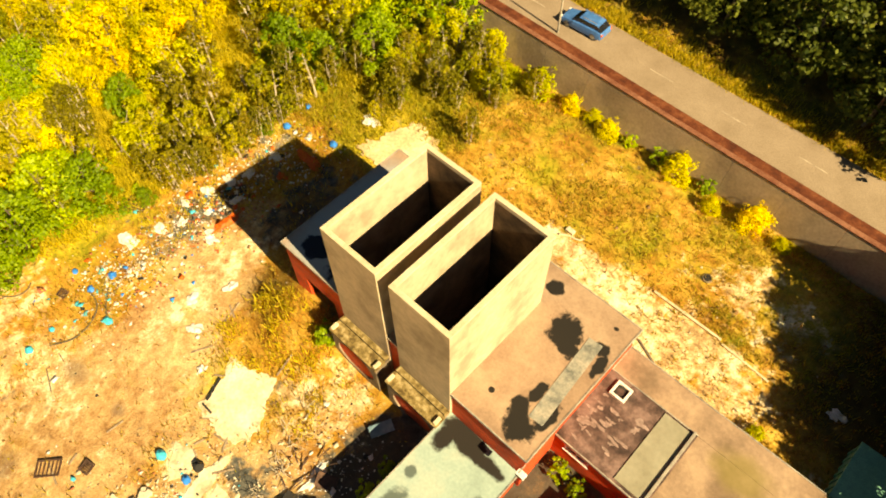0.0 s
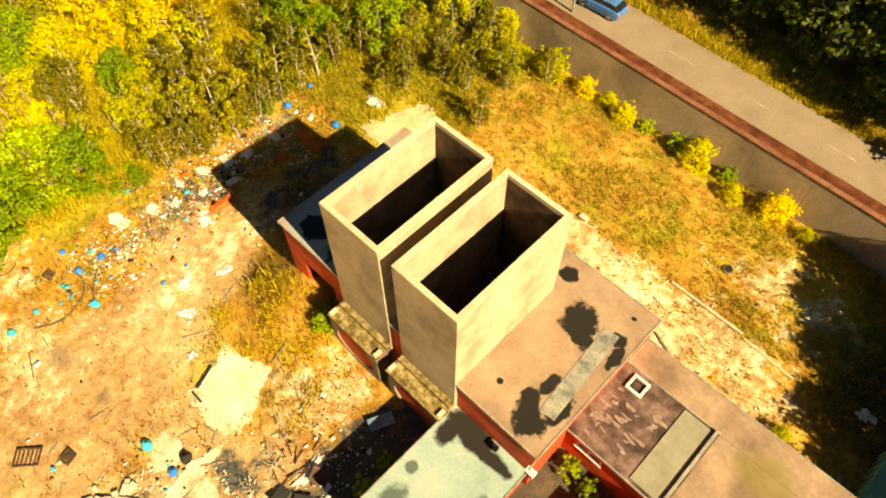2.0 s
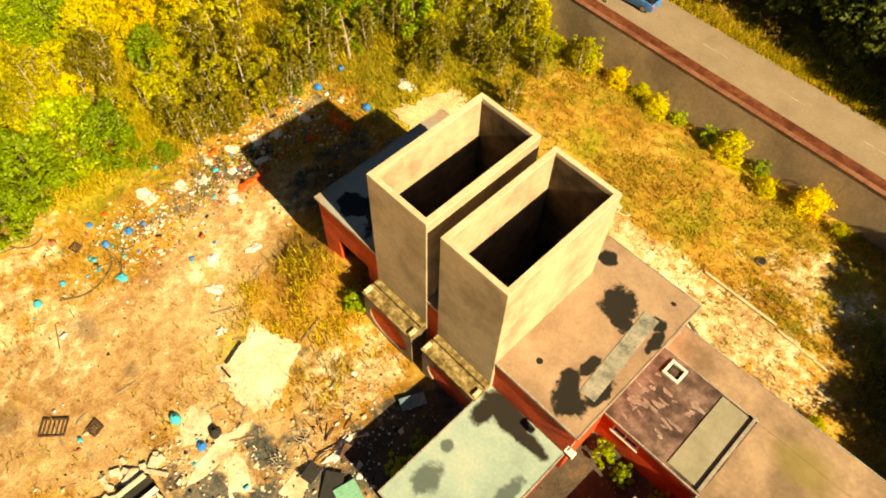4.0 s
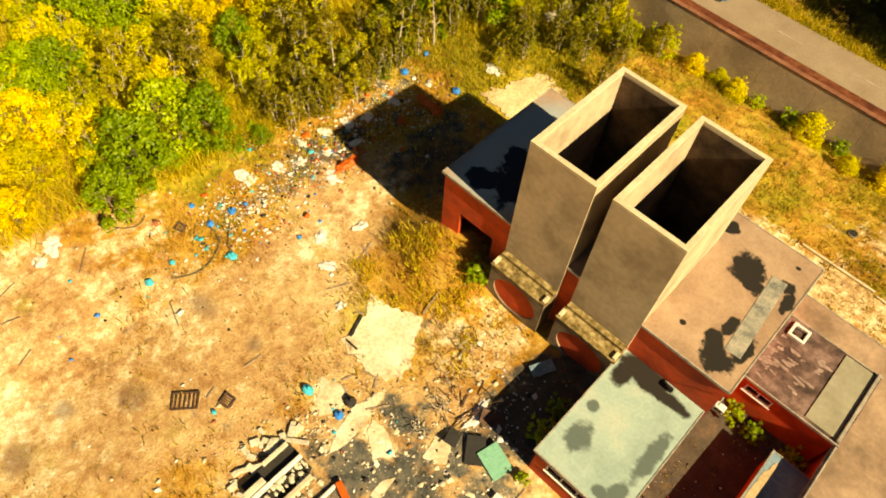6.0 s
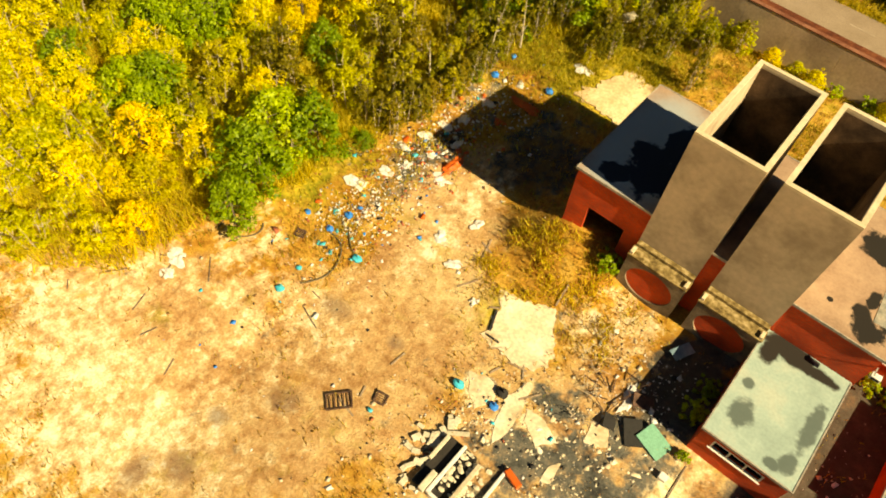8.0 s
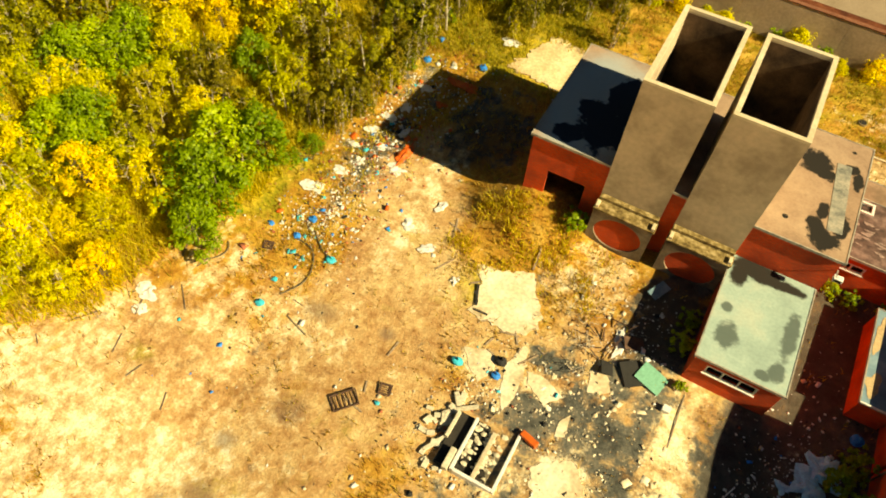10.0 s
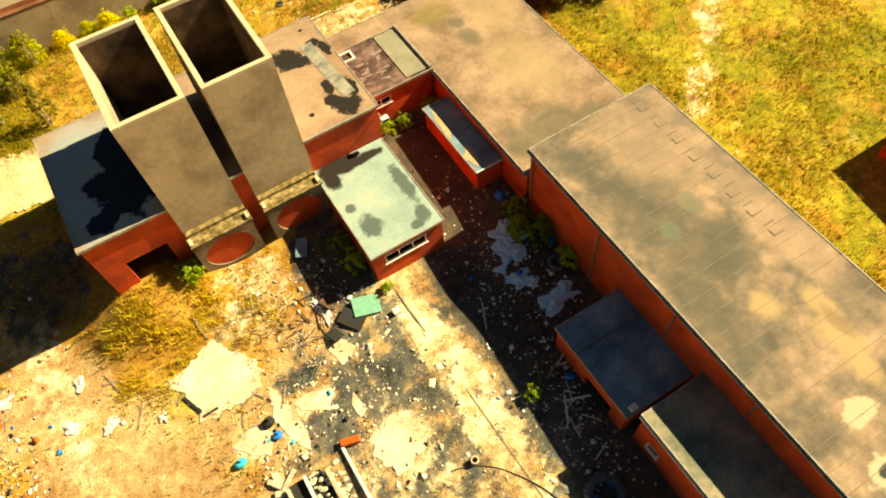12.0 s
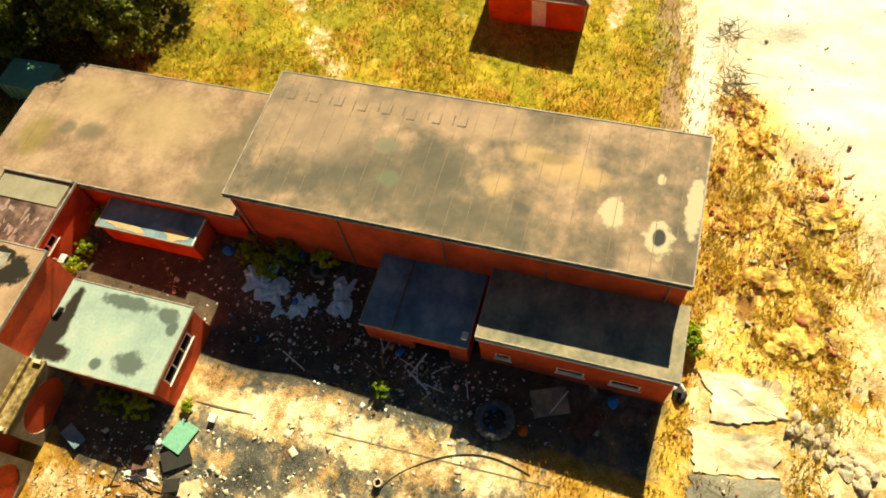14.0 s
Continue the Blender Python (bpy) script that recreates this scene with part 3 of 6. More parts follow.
def window(parent, axis, at, u0, u1, z0, z1, lights=1):
    w = thing("window", (0, 0, 0))
    w.parent = parent
    w.matrix_parent_inverse = Matrix.Translation(-parent.location)
    f = 0.085
    bars = [(u0, u1, z0, z0 + f), (u0, u1, z1 - f, z1), (u0, u0 + f, z0 + f, z1 - f), (u1 - f, u1, z0 + f, z1 - f)]
    for k in range(1, lights):
        c = u0 + (u1 - u0) * k / lights
        bars.append((c - f / 2, c + f / 2, z0 + f, z1 - f))
    for a, c, d, e in bars:
        bm = bx(a, c, at - 0.03, at + 0.05, d, e) if axis == "y" else bx(at - 0.03, at + 0.05, a, c, d, e)
        ob = part("frame", bm, M_WHITE)
        ob.parent = w
    bm = bx(u0 - 0.08, u1 + 0.08, at - 0.10, at - 0.031, z0 - 0.07, z0, bevel=0.008) if axis == "y" else bx(at - 0.10, at - 0.031, u0 - 0.08, u1 + 0.08, z0 - 0.07, z0, bevel=0.008)
    part("sill", bm, M_WHITE).parent = w
    return w


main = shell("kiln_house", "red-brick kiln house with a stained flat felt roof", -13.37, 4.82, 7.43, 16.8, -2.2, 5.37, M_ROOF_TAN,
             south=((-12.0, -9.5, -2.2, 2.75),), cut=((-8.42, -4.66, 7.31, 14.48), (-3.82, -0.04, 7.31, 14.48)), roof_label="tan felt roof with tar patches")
office = shell("brick_office", "small red-brick office with a pale patched flat roof", 0.0, 4.6, 0.0, 7.28, -0.5, 2.53, M_ROOF_GREEN, south=((0.75, 3.5, 1.15, 1.95),), sides="SEW")
window(office, "y", 0.03, 0.75, 3.5, 1.15, 1.95, 3)
annex = shell("fire_damaged_annex", "red-brick annex with a fire-blackened flat roof", 4.84, 10.14, 10.2, 14.95, -0.5, 3.2, M_ROOF_BURNT, south=((5.5, 7.0, 2.0, 2.6),), sides="SN")
window(annex, "y", 10.23, 5.5, 7.0, 2.0, 2.6, 2)
part("roof_strip", bx(8.35, 9.95, 10.3, 14.9, 3.204, 3.26, bevel=0.01), M_ROOF_STRIP, annex, "mossy grey-green roof strip")
middle = shell("middle_hall", "red-brick hall with a wide sand-coloured flat roof", 10.3, 18.7, -0.42, 14.95, -0.6, 3.1, M_ROOF_MID, sides="SEW")
wing = shell("rear_wing", "low rear wing with a sand-coloured flat roof behind the annex", 4.95, 16.3, 15.2, 16.8, -0.6, 3.1, M_ROOF_MID, sides="NW")
# the wing's end is cut off at a slant
bm = bmesh.new()
lo = [bm.verts.new((x, y, -0.6)) for x, y in ((16.43, 16.92), (16.43, 15.08), (18.1, 15.08))]
hi = [bm.verts.new((v.co.x, v.co.y, 3.1)) for v in lo]
bm.faces.new(hi)
bm.faces.new(lo[::-1])
for i in range(3):
    bm.faces.new((lo[i], lo[(i + 1) % 3], hi[(i + 1) % 3], hi[i]))
part("slanted_end", bm, M_ROOF_MID, wing)
long_hall = shell("long_hall", "long red-brick factory hall with a mottled felt roof", 10.35, 18.75, -24.4, -0.6, -1.8, 5.4, M_ROOF_LONG, sides="NSEW")
lean = shell("low_annex", "low red-brick annex with white-framed windows and a grey flat roof", 6.6, 10.33, -24.75, -15.2, -2.0, 2.9, M_ROOF_LOW,
             west=((-16.8, -16.0, 0.15, 0.8), (-20.6, -19.2, 0.15, 0.8), (-23.4, -21.9, 0.15, 0.8)), sides="SNW")
for u0, u1 in ((-16.8, -16.0), (-20.6, -19.2), (-23.4, -21.9)):
    window(lean, "x", 6.63, u0, u1, 0.15, 0.8, 1)
store = shell("low_store", "low brick store with a shaded grey sheet roof", 6.25, 10.33, -14.6, -9.0, -1.6, 1.9, M_ROOF_BLUE, west=((-13.6, -11.6, -1.6, 0.6),), sides="SNW")
shed = shell("outhouse", "small brick outhouse with a blue-grey sheet roof", 8.4, 10.14, 2.1, 8.3, -0.6, 2.0, M_ROOF_BLUE, sides="SNW")


# ---- roof patches, seams and fittings ----
def patch(parent, name, material, z, spots, label=""):
    for i, (cx, cy, rx, ry) in enumerate(spots):
        part(name, blob(bmesh.new(), cx, cy, z + 0.002 * i, rx, ry, int(cx * 31 + cy * 17) + i, rough=0.42), material, parent, label)


M_PALE = mat("pale_patch", [(0.52, 0.46, 0.34), (0.66, 0.60, 0.46)], 1.2, 0.9, 0.1, 8)
M_OCHRE = mat("ochre_stain", [(0.44, 0.32, 0.17), (0.52, 0.38, 0.21)], 0.8, 0.92, 0.1, 8)
M_GREYSTAIN = mat("grey_stain", [(0.20, 0.19, 0.15), (0.28, 0.25, 0.19)], 0.7, 0.92, 0.1, 8)
M_SEAMLITE = mat("felt_lap", [(0.17, 0.13, 0.09), (0.28, 0.21, 0.145)], 1.5, 0.9, 0.05)
M_SEAM = mat("seam_bitumen", [(0.14, 0.11, 0.08), (0.22, 0.17, 0.12)], 2, 0.8, 0.1)
M_BLUEGREY = mat("damp_felt", [(0.11, 0.115, 0.105), (0.26, 0.25, 0.21), (0.36, 0.32, 0.26)], 1.1, 0.8, 0.1, 8)

stained(M_ROOF_TAN, [(2.0, 14.0, 1.0, 0.95), (0.0, 15.8, 0.5, 0.55), (3.5, 8.4, 0.85, 0.75), (2.9, 9.2, 0.5, 0.7), (4.3, 9.9, 0.35, 0.9), (4.0, 14.5, 0.5, 0.4), (1.3, 8.9, 0.15, 0.15), (3.9, 16.0, 0.15, 0.12), (2.7, 13.3, 0.6, 0.5), (4.5, 13.6, 0.3, 0.8), (3.1, 10.4, 0.3, 0.8)], (0.016, 0.013, 0.010), 0.16, 0.9, 1.5)
# pale blue-grey lifts the tower-shadowed west roof and gives it the shade's bluish tint
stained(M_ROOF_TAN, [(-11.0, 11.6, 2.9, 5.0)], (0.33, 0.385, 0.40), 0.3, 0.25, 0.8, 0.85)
# tar blobs, tinted navy for the same bluish shade
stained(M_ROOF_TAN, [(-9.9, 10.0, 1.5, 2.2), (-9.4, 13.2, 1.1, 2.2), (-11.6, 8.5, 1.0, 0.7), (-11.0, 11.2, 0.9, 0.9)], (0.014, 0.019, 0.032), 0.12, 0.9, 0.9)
bm = bx(-0.42, 0.42, -2.75, 2.75, 5.36, 5.395, bevel=0.01)
bmesh.ops.rotate(bm, verts=bm.verts, cent=(0, 0, 0), matrix=Matrix.Rotation(radians(4), 3, "Z"))
bmesh.ops.translate(bm, verts=bm.verts, vec=(3.75, 11.9, 0))
part("felt_strip", bm, M_BLUEGREY, main, "grey felt repair strip")
stained(M_ROOF_GREEN, [(1.0, 1.9, 0.62, 0.8), (0.55, 3.7, 0.3, 0.35), (3.9, 1.0, 0.45, 0.65), (4.1, 3.6, 0.4, 1.6), (3.3, 0.5, 0.4, 0.3)], (0.075, 0.10, 0.09), 0.25, 0.7, 1.6, 0.9)
stained(M_ROOF_GREEN, [(1.4, 6.9, 1.6, 0.7), (3.2, 6.6, 1.0, 0.4), (0.6, 6.2, 0.55, 0.8)], (0.022, 0.018, 0.014), 0.2, 0.8, 1.0)
stained(M_ROOF_MID, [(13.9, 11.2, 0.7, 0.9), (13.5, 1.8, 2.2, 1.4), (15.8, 1.0, 1.8, 0.9), (11.4, 1.6, 1.0, 1.6), (13.9, 12.9, 0.5, 0.5)], (0.13, 0.115, 0.075), 0.45, 0.6, 0.9, 0.75)
stained(M_ROOF_MID, [(13.0, 14.8, 1.5, 1.0)], (0.22, 0.17, 0.05), 0.5, 0.5, 0.9, 0.7)
stained(M_ROOF_MID, [(15.5, 7.0, 2.0, 3.0), (16.5, 12, 1.5, 2)], (0.40, 0.29, 0.16), 0.6, 0.7, 0.8, 0.6)
stained(M_ROOF_LONG, [(12.75, -8.4, 2.0, 3.8), (14.15, -11.3, 1.9, 1.9), (11.55, -13.6, 1.2, 3.6), (12.65, -16.2, 0.3, 0.35), (11.55, -3.0, 0.9, 1.5)], (0.10, 0.095, 0.072), 0.45, 0.9, 0.8, 0.72)
stained(M_ROOF_LONG, [(15.05, -8.2, 0.5, 0.65), (12.95, -8.9, 0.5, 0.6)], (0.15, 0.17, 0.11), 0.3, 0.5, 1.2, 0.7)
stained(M_ROOF_LONG, [(16.0, -15.9, 0.6, 1.0), (15.4, -17.6, 0.8, 1.6), (15.2, -19.0, 0.6, 0.8), (13.8, -14.6, 0.6, 0.7)], (0.50, 0.34, 0.17), 0.5, 0.8, 1.1, 0.75)
stained(M_ROOF_LONG, [(15.9, -16.9, 0.35, 0.9)], (0.24, 0.17, 0.09), 0.4, 0.6, 1.4, 0.7)
stained(M_ROOF_LONG, [(16.0, -4.0, 2.4, 3.4), (17.6, -10.5, 1.0, 5.0)], (0.37, 0.255, 0.175), 0.6, 0.6, 0.7, 0.6)
stained(M_ROOF_LONG, [(13.35, -20.4, 0.85, 0.6), (12.45, -22.7, 1.0, 0.65), (14.55, -24.1, 1.8, 0.4), (15.75, -22.4, 0.35, 0.22)], (0.54, 0.46, 0.31), 0.2, 1.0, 1.5, 0.9)
stained(M_ROOF_LONG, [(12.45, -22.7, 0.5, 0.3)], (0.05, 0.05, 0.05), 0.2, 0.3, 2)
for k in range(23):
    y = -1.5 - k * 1.0
    part("seam", bx(10.24, 18.86, y - 0.014, y + 0.014, 5.399, 5.408), M_SEAMLITE, long_hall)
# faded scratched marking on the roof, as plain bars
mk = random.Random(5)
for k in range(16):
    y, x = -1.2 - k * 0.72, 17.3 + mk.uniform(-0.1, 0.1)
    part("marking", bx(x - 0.32, x + 0.32, y - 0.03, y + 0.03, 5.410, 5.416), M_SEAM, long_hall, "faded dark bar marking")
    if k % 2:
        part("marking", bx(x - 0.35, x - 0.28, y, y + 0.45, 5.410, 5.416), M_SEAM, long_hall, "faded dark bar marking")
for y in (-0.9, -6.8, -12.5, -17.8, -23.6):
    bm = tube(bmesh.new(), (10.28, y, -1.4), (10.28, y, 5.2), 0.05, n=8)
    box(bm, 10.18, 10.35, y - 0.12, y + 0.12, 5.08, 5.22)
    part("downpipe", bm, M_SEAM, long_hall, "dark rainwater downpipe")
for b_, x0, x1, y0, y1, z in ((long_hall, 10.09, 10.2, -24.5, -0.5, 5.32), (middle, 10.04, 10.15, -0.5, 10.0, 3.02), (lean, 6.35, 6.45, -24.85, -15.1, 2.82)):
    part("gutter", bx(x0, x1, y0, y1, z - 0.1, z, bevel=0.03), M_WHITE if b_ is lean else M_TRIM, b_, "weathered roof gutter")
part("divider", bx(6.15, 10.33, -10.72, -10.64, 1.902, 1.96, bevel=0.01), M_SEAM, store, "roof joint batten")
part("roof_box", bx(6.5, 6.9, -14.6, -14.3, 1.903, 2.15, bevel=0.02), M_WHITE, store, "small white roof box")
# outhouse roof sags at its west edge
patch(shed, "broken_patch", M_OCHRE, 2.003, [(8.75, 3.3, 0.4, 0.7), (8.6, 6.5, 0.2, 1.3)], "rusty broken edge of the sheet")
part("roof_edge", bx(8.28, 10.1, 1.93, 2.02, 2.003, 2.07, bevel=0.01), M_WHITE, shed, "white sheet edge")
# roof hatch with its white frame on the annex
hatch = thing("roof_hatch", (5.97, 14.25, 3.2), "white-framed open roof hatch on the burnt roof", "roof hatch")
for a in ((5.5, 6.44, 13.78, 13.92), (5.5, 6.44, 14.58, 14.72), (5.5, 5.64, 13.92, 14.58), (6.3, 6.44, 13.92, 14.58)):
    part("frame", bx(*a, 3.19, 3.36, bevel=0.015), M_WHITE, hatch)
part("opening", bx(5.64, 6.3, 13.92, 14.58, 3.203, 3.22), M_DARK, hatch, "black opening")
part("lid_stub", blob(bmesh.new(), 5.95, 14.25, 3.222, 0.2, 0.22, 3), M_ROOF_BURNT, hatch)
rr = random.Random(11)
part("parapet", bx(10.0, 10.16, 10.15, 15.05, 3.2, 3.42, bevel=0.02), M_TRIM, annex, "dark raised roof edge")
M_ASH = mat("ash_scrap", [(0.20, 0.135, 0.115), (0.36, 0.26, 0.225)], 3, 0.9, 0.2)
for k in range(26):
    x, y = rr.uniform(5.2, 7.8), rr.uniform(10.6, 13.6)
    part("ash_flake", blob(bmesh.new(), x, y, 3.202 + 0.002 * k / 26, rr.uniform(0.08, 0.4), rr.uniform(0.05, 0.2), k, n=12, rough=0.6), M_ASH, annex)
# security lamp and boxes at the corner of the kiln house
fl = thing("wall_lamp", (4.95, 7.2, 4.6), "small white flood lamp on a brick corner", "lamp")
part("bracket", bx(4.84, 4.9, 6.85, 7.42, 4.55, 4.62), M_TRIM, fl)
part("lamp_head", bx(4.75, 5.25, 6.75, 7.1, 4.35, 4.62, bevel=0.03), M_WHITE, fl)
part("glass", bx(4.8, 5.2, 6.735, 6.749, 4.39, 4.58), M_DARK, fl)


# ---- trees ----
def leaf_mat(name, lo, hi, gloss=0.5):
    m = bpy.data.materials.new(name)
    m.use_nodes = True
    nt = m.node_tree
    L = nt.links.new
    b = nt.nodes["Principled BSDF"]
    geo = nt.nodes.new("ShaderNodeNewGeometry")
    r = nt.nodes.new("ShaderNodeValToRGB")
    r.color_ramp.elements[0].color = (*lo, 1)
    r.color_ramp.elements[1].color = (*hi, 1)
    L(geo.outputs["Random Per Island"], r.inputs[0])
    oi = nt.nodes.new("ShaderNodeObjectInfo")
    hs = nt.nodes.new("ShaderNodeHueSaturation")
    mv = nt.nodes.new("ShaderNodeMapRange")
    mv.inputs["To Min"].default_value, mv.inputs["To Max"].default_value = 0.7, 1.3
    L(oi.outputs["Random"], mv.inputs["Value"])
    L(mv.outputs[0], hs.inputs["Value"])
    mh = nt.nodes.new("ShaderNodeMapRange")
    mh.inputs["To Min"].default_value, mh.inputs["To Max"].default_value = 0.515, 0.485
    L(oi.outputs["Random"], mh.inputs["Value"])
    L(mh.outputs[0], hs.inputs["Hue"])
    L(r.outputs[0], hs.inputs["Color"])
    L(hs.outputs[0], b.inputs["Base Color"])
    b.inputs["Roughness"].default_value = gloss
    b.inputs["Specular IOR Level"].default_value = 0.25
    tr = nt.nodes.new("ShaderNodeBsdfTranslucent")
    L(hs.outputs[0], tr.inputs["Color"])
    mx = nt.nodes.new("ShaderNodeMixShader")
    mx.inputs[0].default_value = 0.5
    L(b.outputs[0], mx.inputs[1])
    L(tr.outputs[0], mx.inputs[2])
    L(mx.outputs[0], nt.nodes["Material Output"].inputs["Surface"])
    return m


M_LEAF_YELLOW = leaf_mat("yellow_leaves", (0.50, 0.45, 0.016), (0.88, 0.82, 0.05))
M_LEAF_GREEN = leaf_mat("green_leaves", (0.19, 0.29, 0.012), (0.48, 0.60, 0.035))
M_LEAF_OLIVE = leaf_mat("olive_leaves", (0.17, 0.17, 0.010), (0.60, 0.55, 0.03))
M_LEAF_DARK = leaf_mat("dark_leaves", (0.05, 0.08, 0.012), (0.23, 0.26, 0.04))
M_LEAF_GOLD = leaf_mat("golden_leaves", (0.56, 0.46, 0.012), (0.92, 0.79, 0.05))
M_STRAW = leaf_mat("dry_grass", (0.36, 0.18, 0.025), (0.72, 0.50, 0.10), 0.8)
M_UNDER = leaf_mat("undergrowth", (0.36, 0.31, 0.02), (0.84, 0.70, 0.07), 0.8)
M_WEEDS = leaf_mat("golden_weeds", (0.50, 0.32, 0.04), (0.85, 0.66, 0.16), 0.8)
M_GRASS = leaf_mat("green_grass", (0.22, 0.21, 0.015), (0.68, 0.54, 0.05), 0.8)


def leaf_cloud(name, material, clumps, per, size, seed, droop=0.0, flat=0.6):
    """Small leaf quads scattered in clumps; one mesh."""
    g = np.random.default_rng(seed)
    n = len(clumps) * per
    c = np.repeat(np.array([k[:3] for k in clumps], dtype=float), per, axis=0)
    r = np.repeat(np.array([k[3] for k in clumps], dtype=float), per)[:, None]
    d = g.normal(size=(n, 3))
    d /= np.linalg.norm(d, axis=1, keepdims=True)
    p = c + d * r * g.uniform(0.45, 1.0, (n, 1)) ** 0.6
    nrm = d * 0.7 + np.array([0, 0, flat]) + g.normal(size=(n, 3)) * 0.45
    nrm /= np.linalg.norm(nrm, axis=1, keepdims=True)
    t = np.cross(nrm, g.normal(size=(n, 3)))
    t /= np.linalg.norm(t, axis=1, keepdims=True)
    s = np.cross(nrm, t)
    a = size * g.uniform(0.6, 1.3, (n, 1))
    w = a * g.uniform(0.45, 0.75, (n, 1))
    v = np.stack([p - t * a, p + s * w + nrm * a * 0.15, p + t * a, p - s * w + nrm * a * 0.15], axis=1).reshape(-1, 3)
    me = bpy.data.meshes.new(name)
    me.vertices.add(4 * n)
    me.vertices.foreach_set("co", v.ravel())
    me.loops.add(4 * n)
    me.loops.foreach_set("vertex_index", np.arange(4 * n))
    me.polygons.add(n)
    me.polygons.foreach_set("loop_start", np.arange(0, 4 * n, 4))
    me.materials.append(material)
    me.update(calc_edges=True)
    return me


def tree(name, label, category, leaves, h, cr, seed, base=0.25, per=30, nclump=70, size=0.17, bark=None, stems=1, lean_=0.0, gap=0.12, group=""):
    """A tapered trunk with limbs and an uneven crown of many small leaves, its foot at the origin."""
    g = random.Random(seed)
    t = thing(name, (0, 0, 0), label, category, group)
    bm = bmesh.new()
    tips = []
    for s in range(stems):
        a0 = g.uniform(0, 6.28)
        o = Vector((math.cos(a0), math.sin(a0), 0)) * (0 if stems == 1 else g.uniform(0.1, cr * 0.45))
        top = o * 1.8 + Vector((g.uniform(-1, 1) * lean_, g.uniform(-1, 1) * lean_, h * g.uniform(0.78, 0.95)))
        mid = o * 1.2 + (top - o) * 0.5 + Vector((g.uniform(-0.15, 0.15), g.uniform(-0.15, 0.15), 0)) * cr * 0.4
        r = 0.018 * h + 0.02
        r /= stems ** 0.4
        tube(bm, o - Vector((0, 0, 0.4)), mid, r, r * 0.65, 7)
        tube(bm, mid, top, r * 0.65, r * 0.18, 6)
        for k in range(9 // stems + 2):
            f = g.uniform(0.3, 0.95)
            p = (o.lerp(mid, f * 2) if f < 0.5 else mid.lerp(top, f * 2 - 1))
            a = g.uniform(0, 6.28)
            ln = cr * g.uniform(0.5, 0.95) * (1.15 - 0.6 * f)
            q = p + Vector((math.cos(a) * ln, math.sin(a) * ln, ln * g.uniform(0.25, 0.7)))
            tube(bm, p, q, r * 0.35, r * 0.08, 5)
            tips.append(q)
    part("trunk", bm, bark or M_BARK, t)
    clumps = []
    z0 = h * base
    ph = [g.uniform(0, 6.28) for _ in range(4)]
    while len(clumps) < nclump:
        a, u = g.uniform(0, 6.28), g.uniform(0, 1)
        z = z0 + (h - z0) * u
        prof = math.sin(math.pi * min(1, 0.12 + 0.88 * u) ** 0.8) ** 0.6
        lump = 1 + 0.25 * math.sin(2 * a + ph[0] + 3 * u) + 0.16 * math.sin(5 * a + ph[1] - 4 * u)
        rad = cr * prof * lump * math.sqrt(g.uniform(0.35, 1))
        if g.random() < gap:
            continue
        clumps.append((rad * math.cos(a), rad * math.sin(a), z, cr * g.uniform(0.13, 0.26)))
    clumps += [(q.x, q.y, q.z, cr * 0.18) for q in tips]
    crown = new("crown", leaf_cloud("crown", leaves, clumps, per, size, seed))
    crown.parent = t
    return t


def sit(x, y, scale=1.0, turn=0.0, dz=-0.05):
    return Matrix.Translation((x, y, ground_z(x, y) + dz)) @ Matrix.Rotation(turn, 4, "Z") @ Matrix.Diagonal((scale, scale, scale * 1.0, 1))


M_LEAF_BUSH = leaf_mat("lemon_leaves", (0.56, 0.50, 0.01), (0.90, 0.84, 0.04))
M_LEAF_THICKET = leaf_mat("brown_olive_leaves", (0.12, 0.10, 0.008), (0.40, 0.34, 0.022))
kinds = {
    "thicket": [tree("thicket_sapling", "thin brown-olive sapling with pale bare stems", "tree", M_LEAF_THICKET, 5.2, 1.1, 151 + k, 0.12, 26, 74, 0.095, M_PALEBARK, stems=3, lean_=0.8, gap=0.2, group="saplings") for k in range(3)],
    "yellow": [tree("yellow_tree", "yellow-leaved young tree in a dense thicket", "tree", M_LEAF_YELLOW, 4.4, 1.7, 21 + k, 0.08, 30, 76, 0.10, M_PALEBARK, stems=4, lean_=0.7, gap=0.2, group="thicket trees") for k in range(3)],
    "gold": [tree("golden_tree", "golden-leaved tree with a wide uneven crown", "tree", M_LEAF_GOLD, 5.0, 2.0, 31 + k, 0.08, 32, 90, 0.11, stems=4, lean_=0.6, group="golden trees") for k in range(2)],
    "green": [tree("green_tree", "dense round green tree beside the waste ground", "tree", M_LEAF_GREEN, 5.0, 2.2, 41 + k, 0.06, 34, 105, 0.13, stems=2, gap=0.04, group="green trees") for k in range(2)],
    "olive": [tree("sapling", "thin olive-green sapling with pale bare stems", "tree", M_LEAF_OLIVE, 4.6, 1.3, 51 + k, 0.18, 28, 58, 0.11, M_PALEBARK, stems=3, lean_=0.6, gap=0.3, group="saplings") for k in range(3)],
    "dark": [tree("dark_tree", "tall dark-green broadleaved tree beside the road", "tree", M_LEAF_DARK, 9.5, 3.6, 61 + k, 0.15, 34, 120, 0.22, stems=1, lean_=0.4, group="dark trees") for k in range(2)],
    "bush": [tree("golden_bush", "small golden bush at the foot of the retaining wall", "bush", M_LEAF_BUSH, 2.0, 1.1, 71 + k, 0.0, 17, 130, 0.085, stems=3, gap=0.0, group="golden bushes") for k in range(2)],
    "weed": [tree("green_bush", "low bright-green weedy bush", "bush", M_LEAF_GREEN, 1.3, 0.8, 81, 0.03, 22, 26, 0.10, stems=3, gap=0.02, group="weedy bushes")],
}
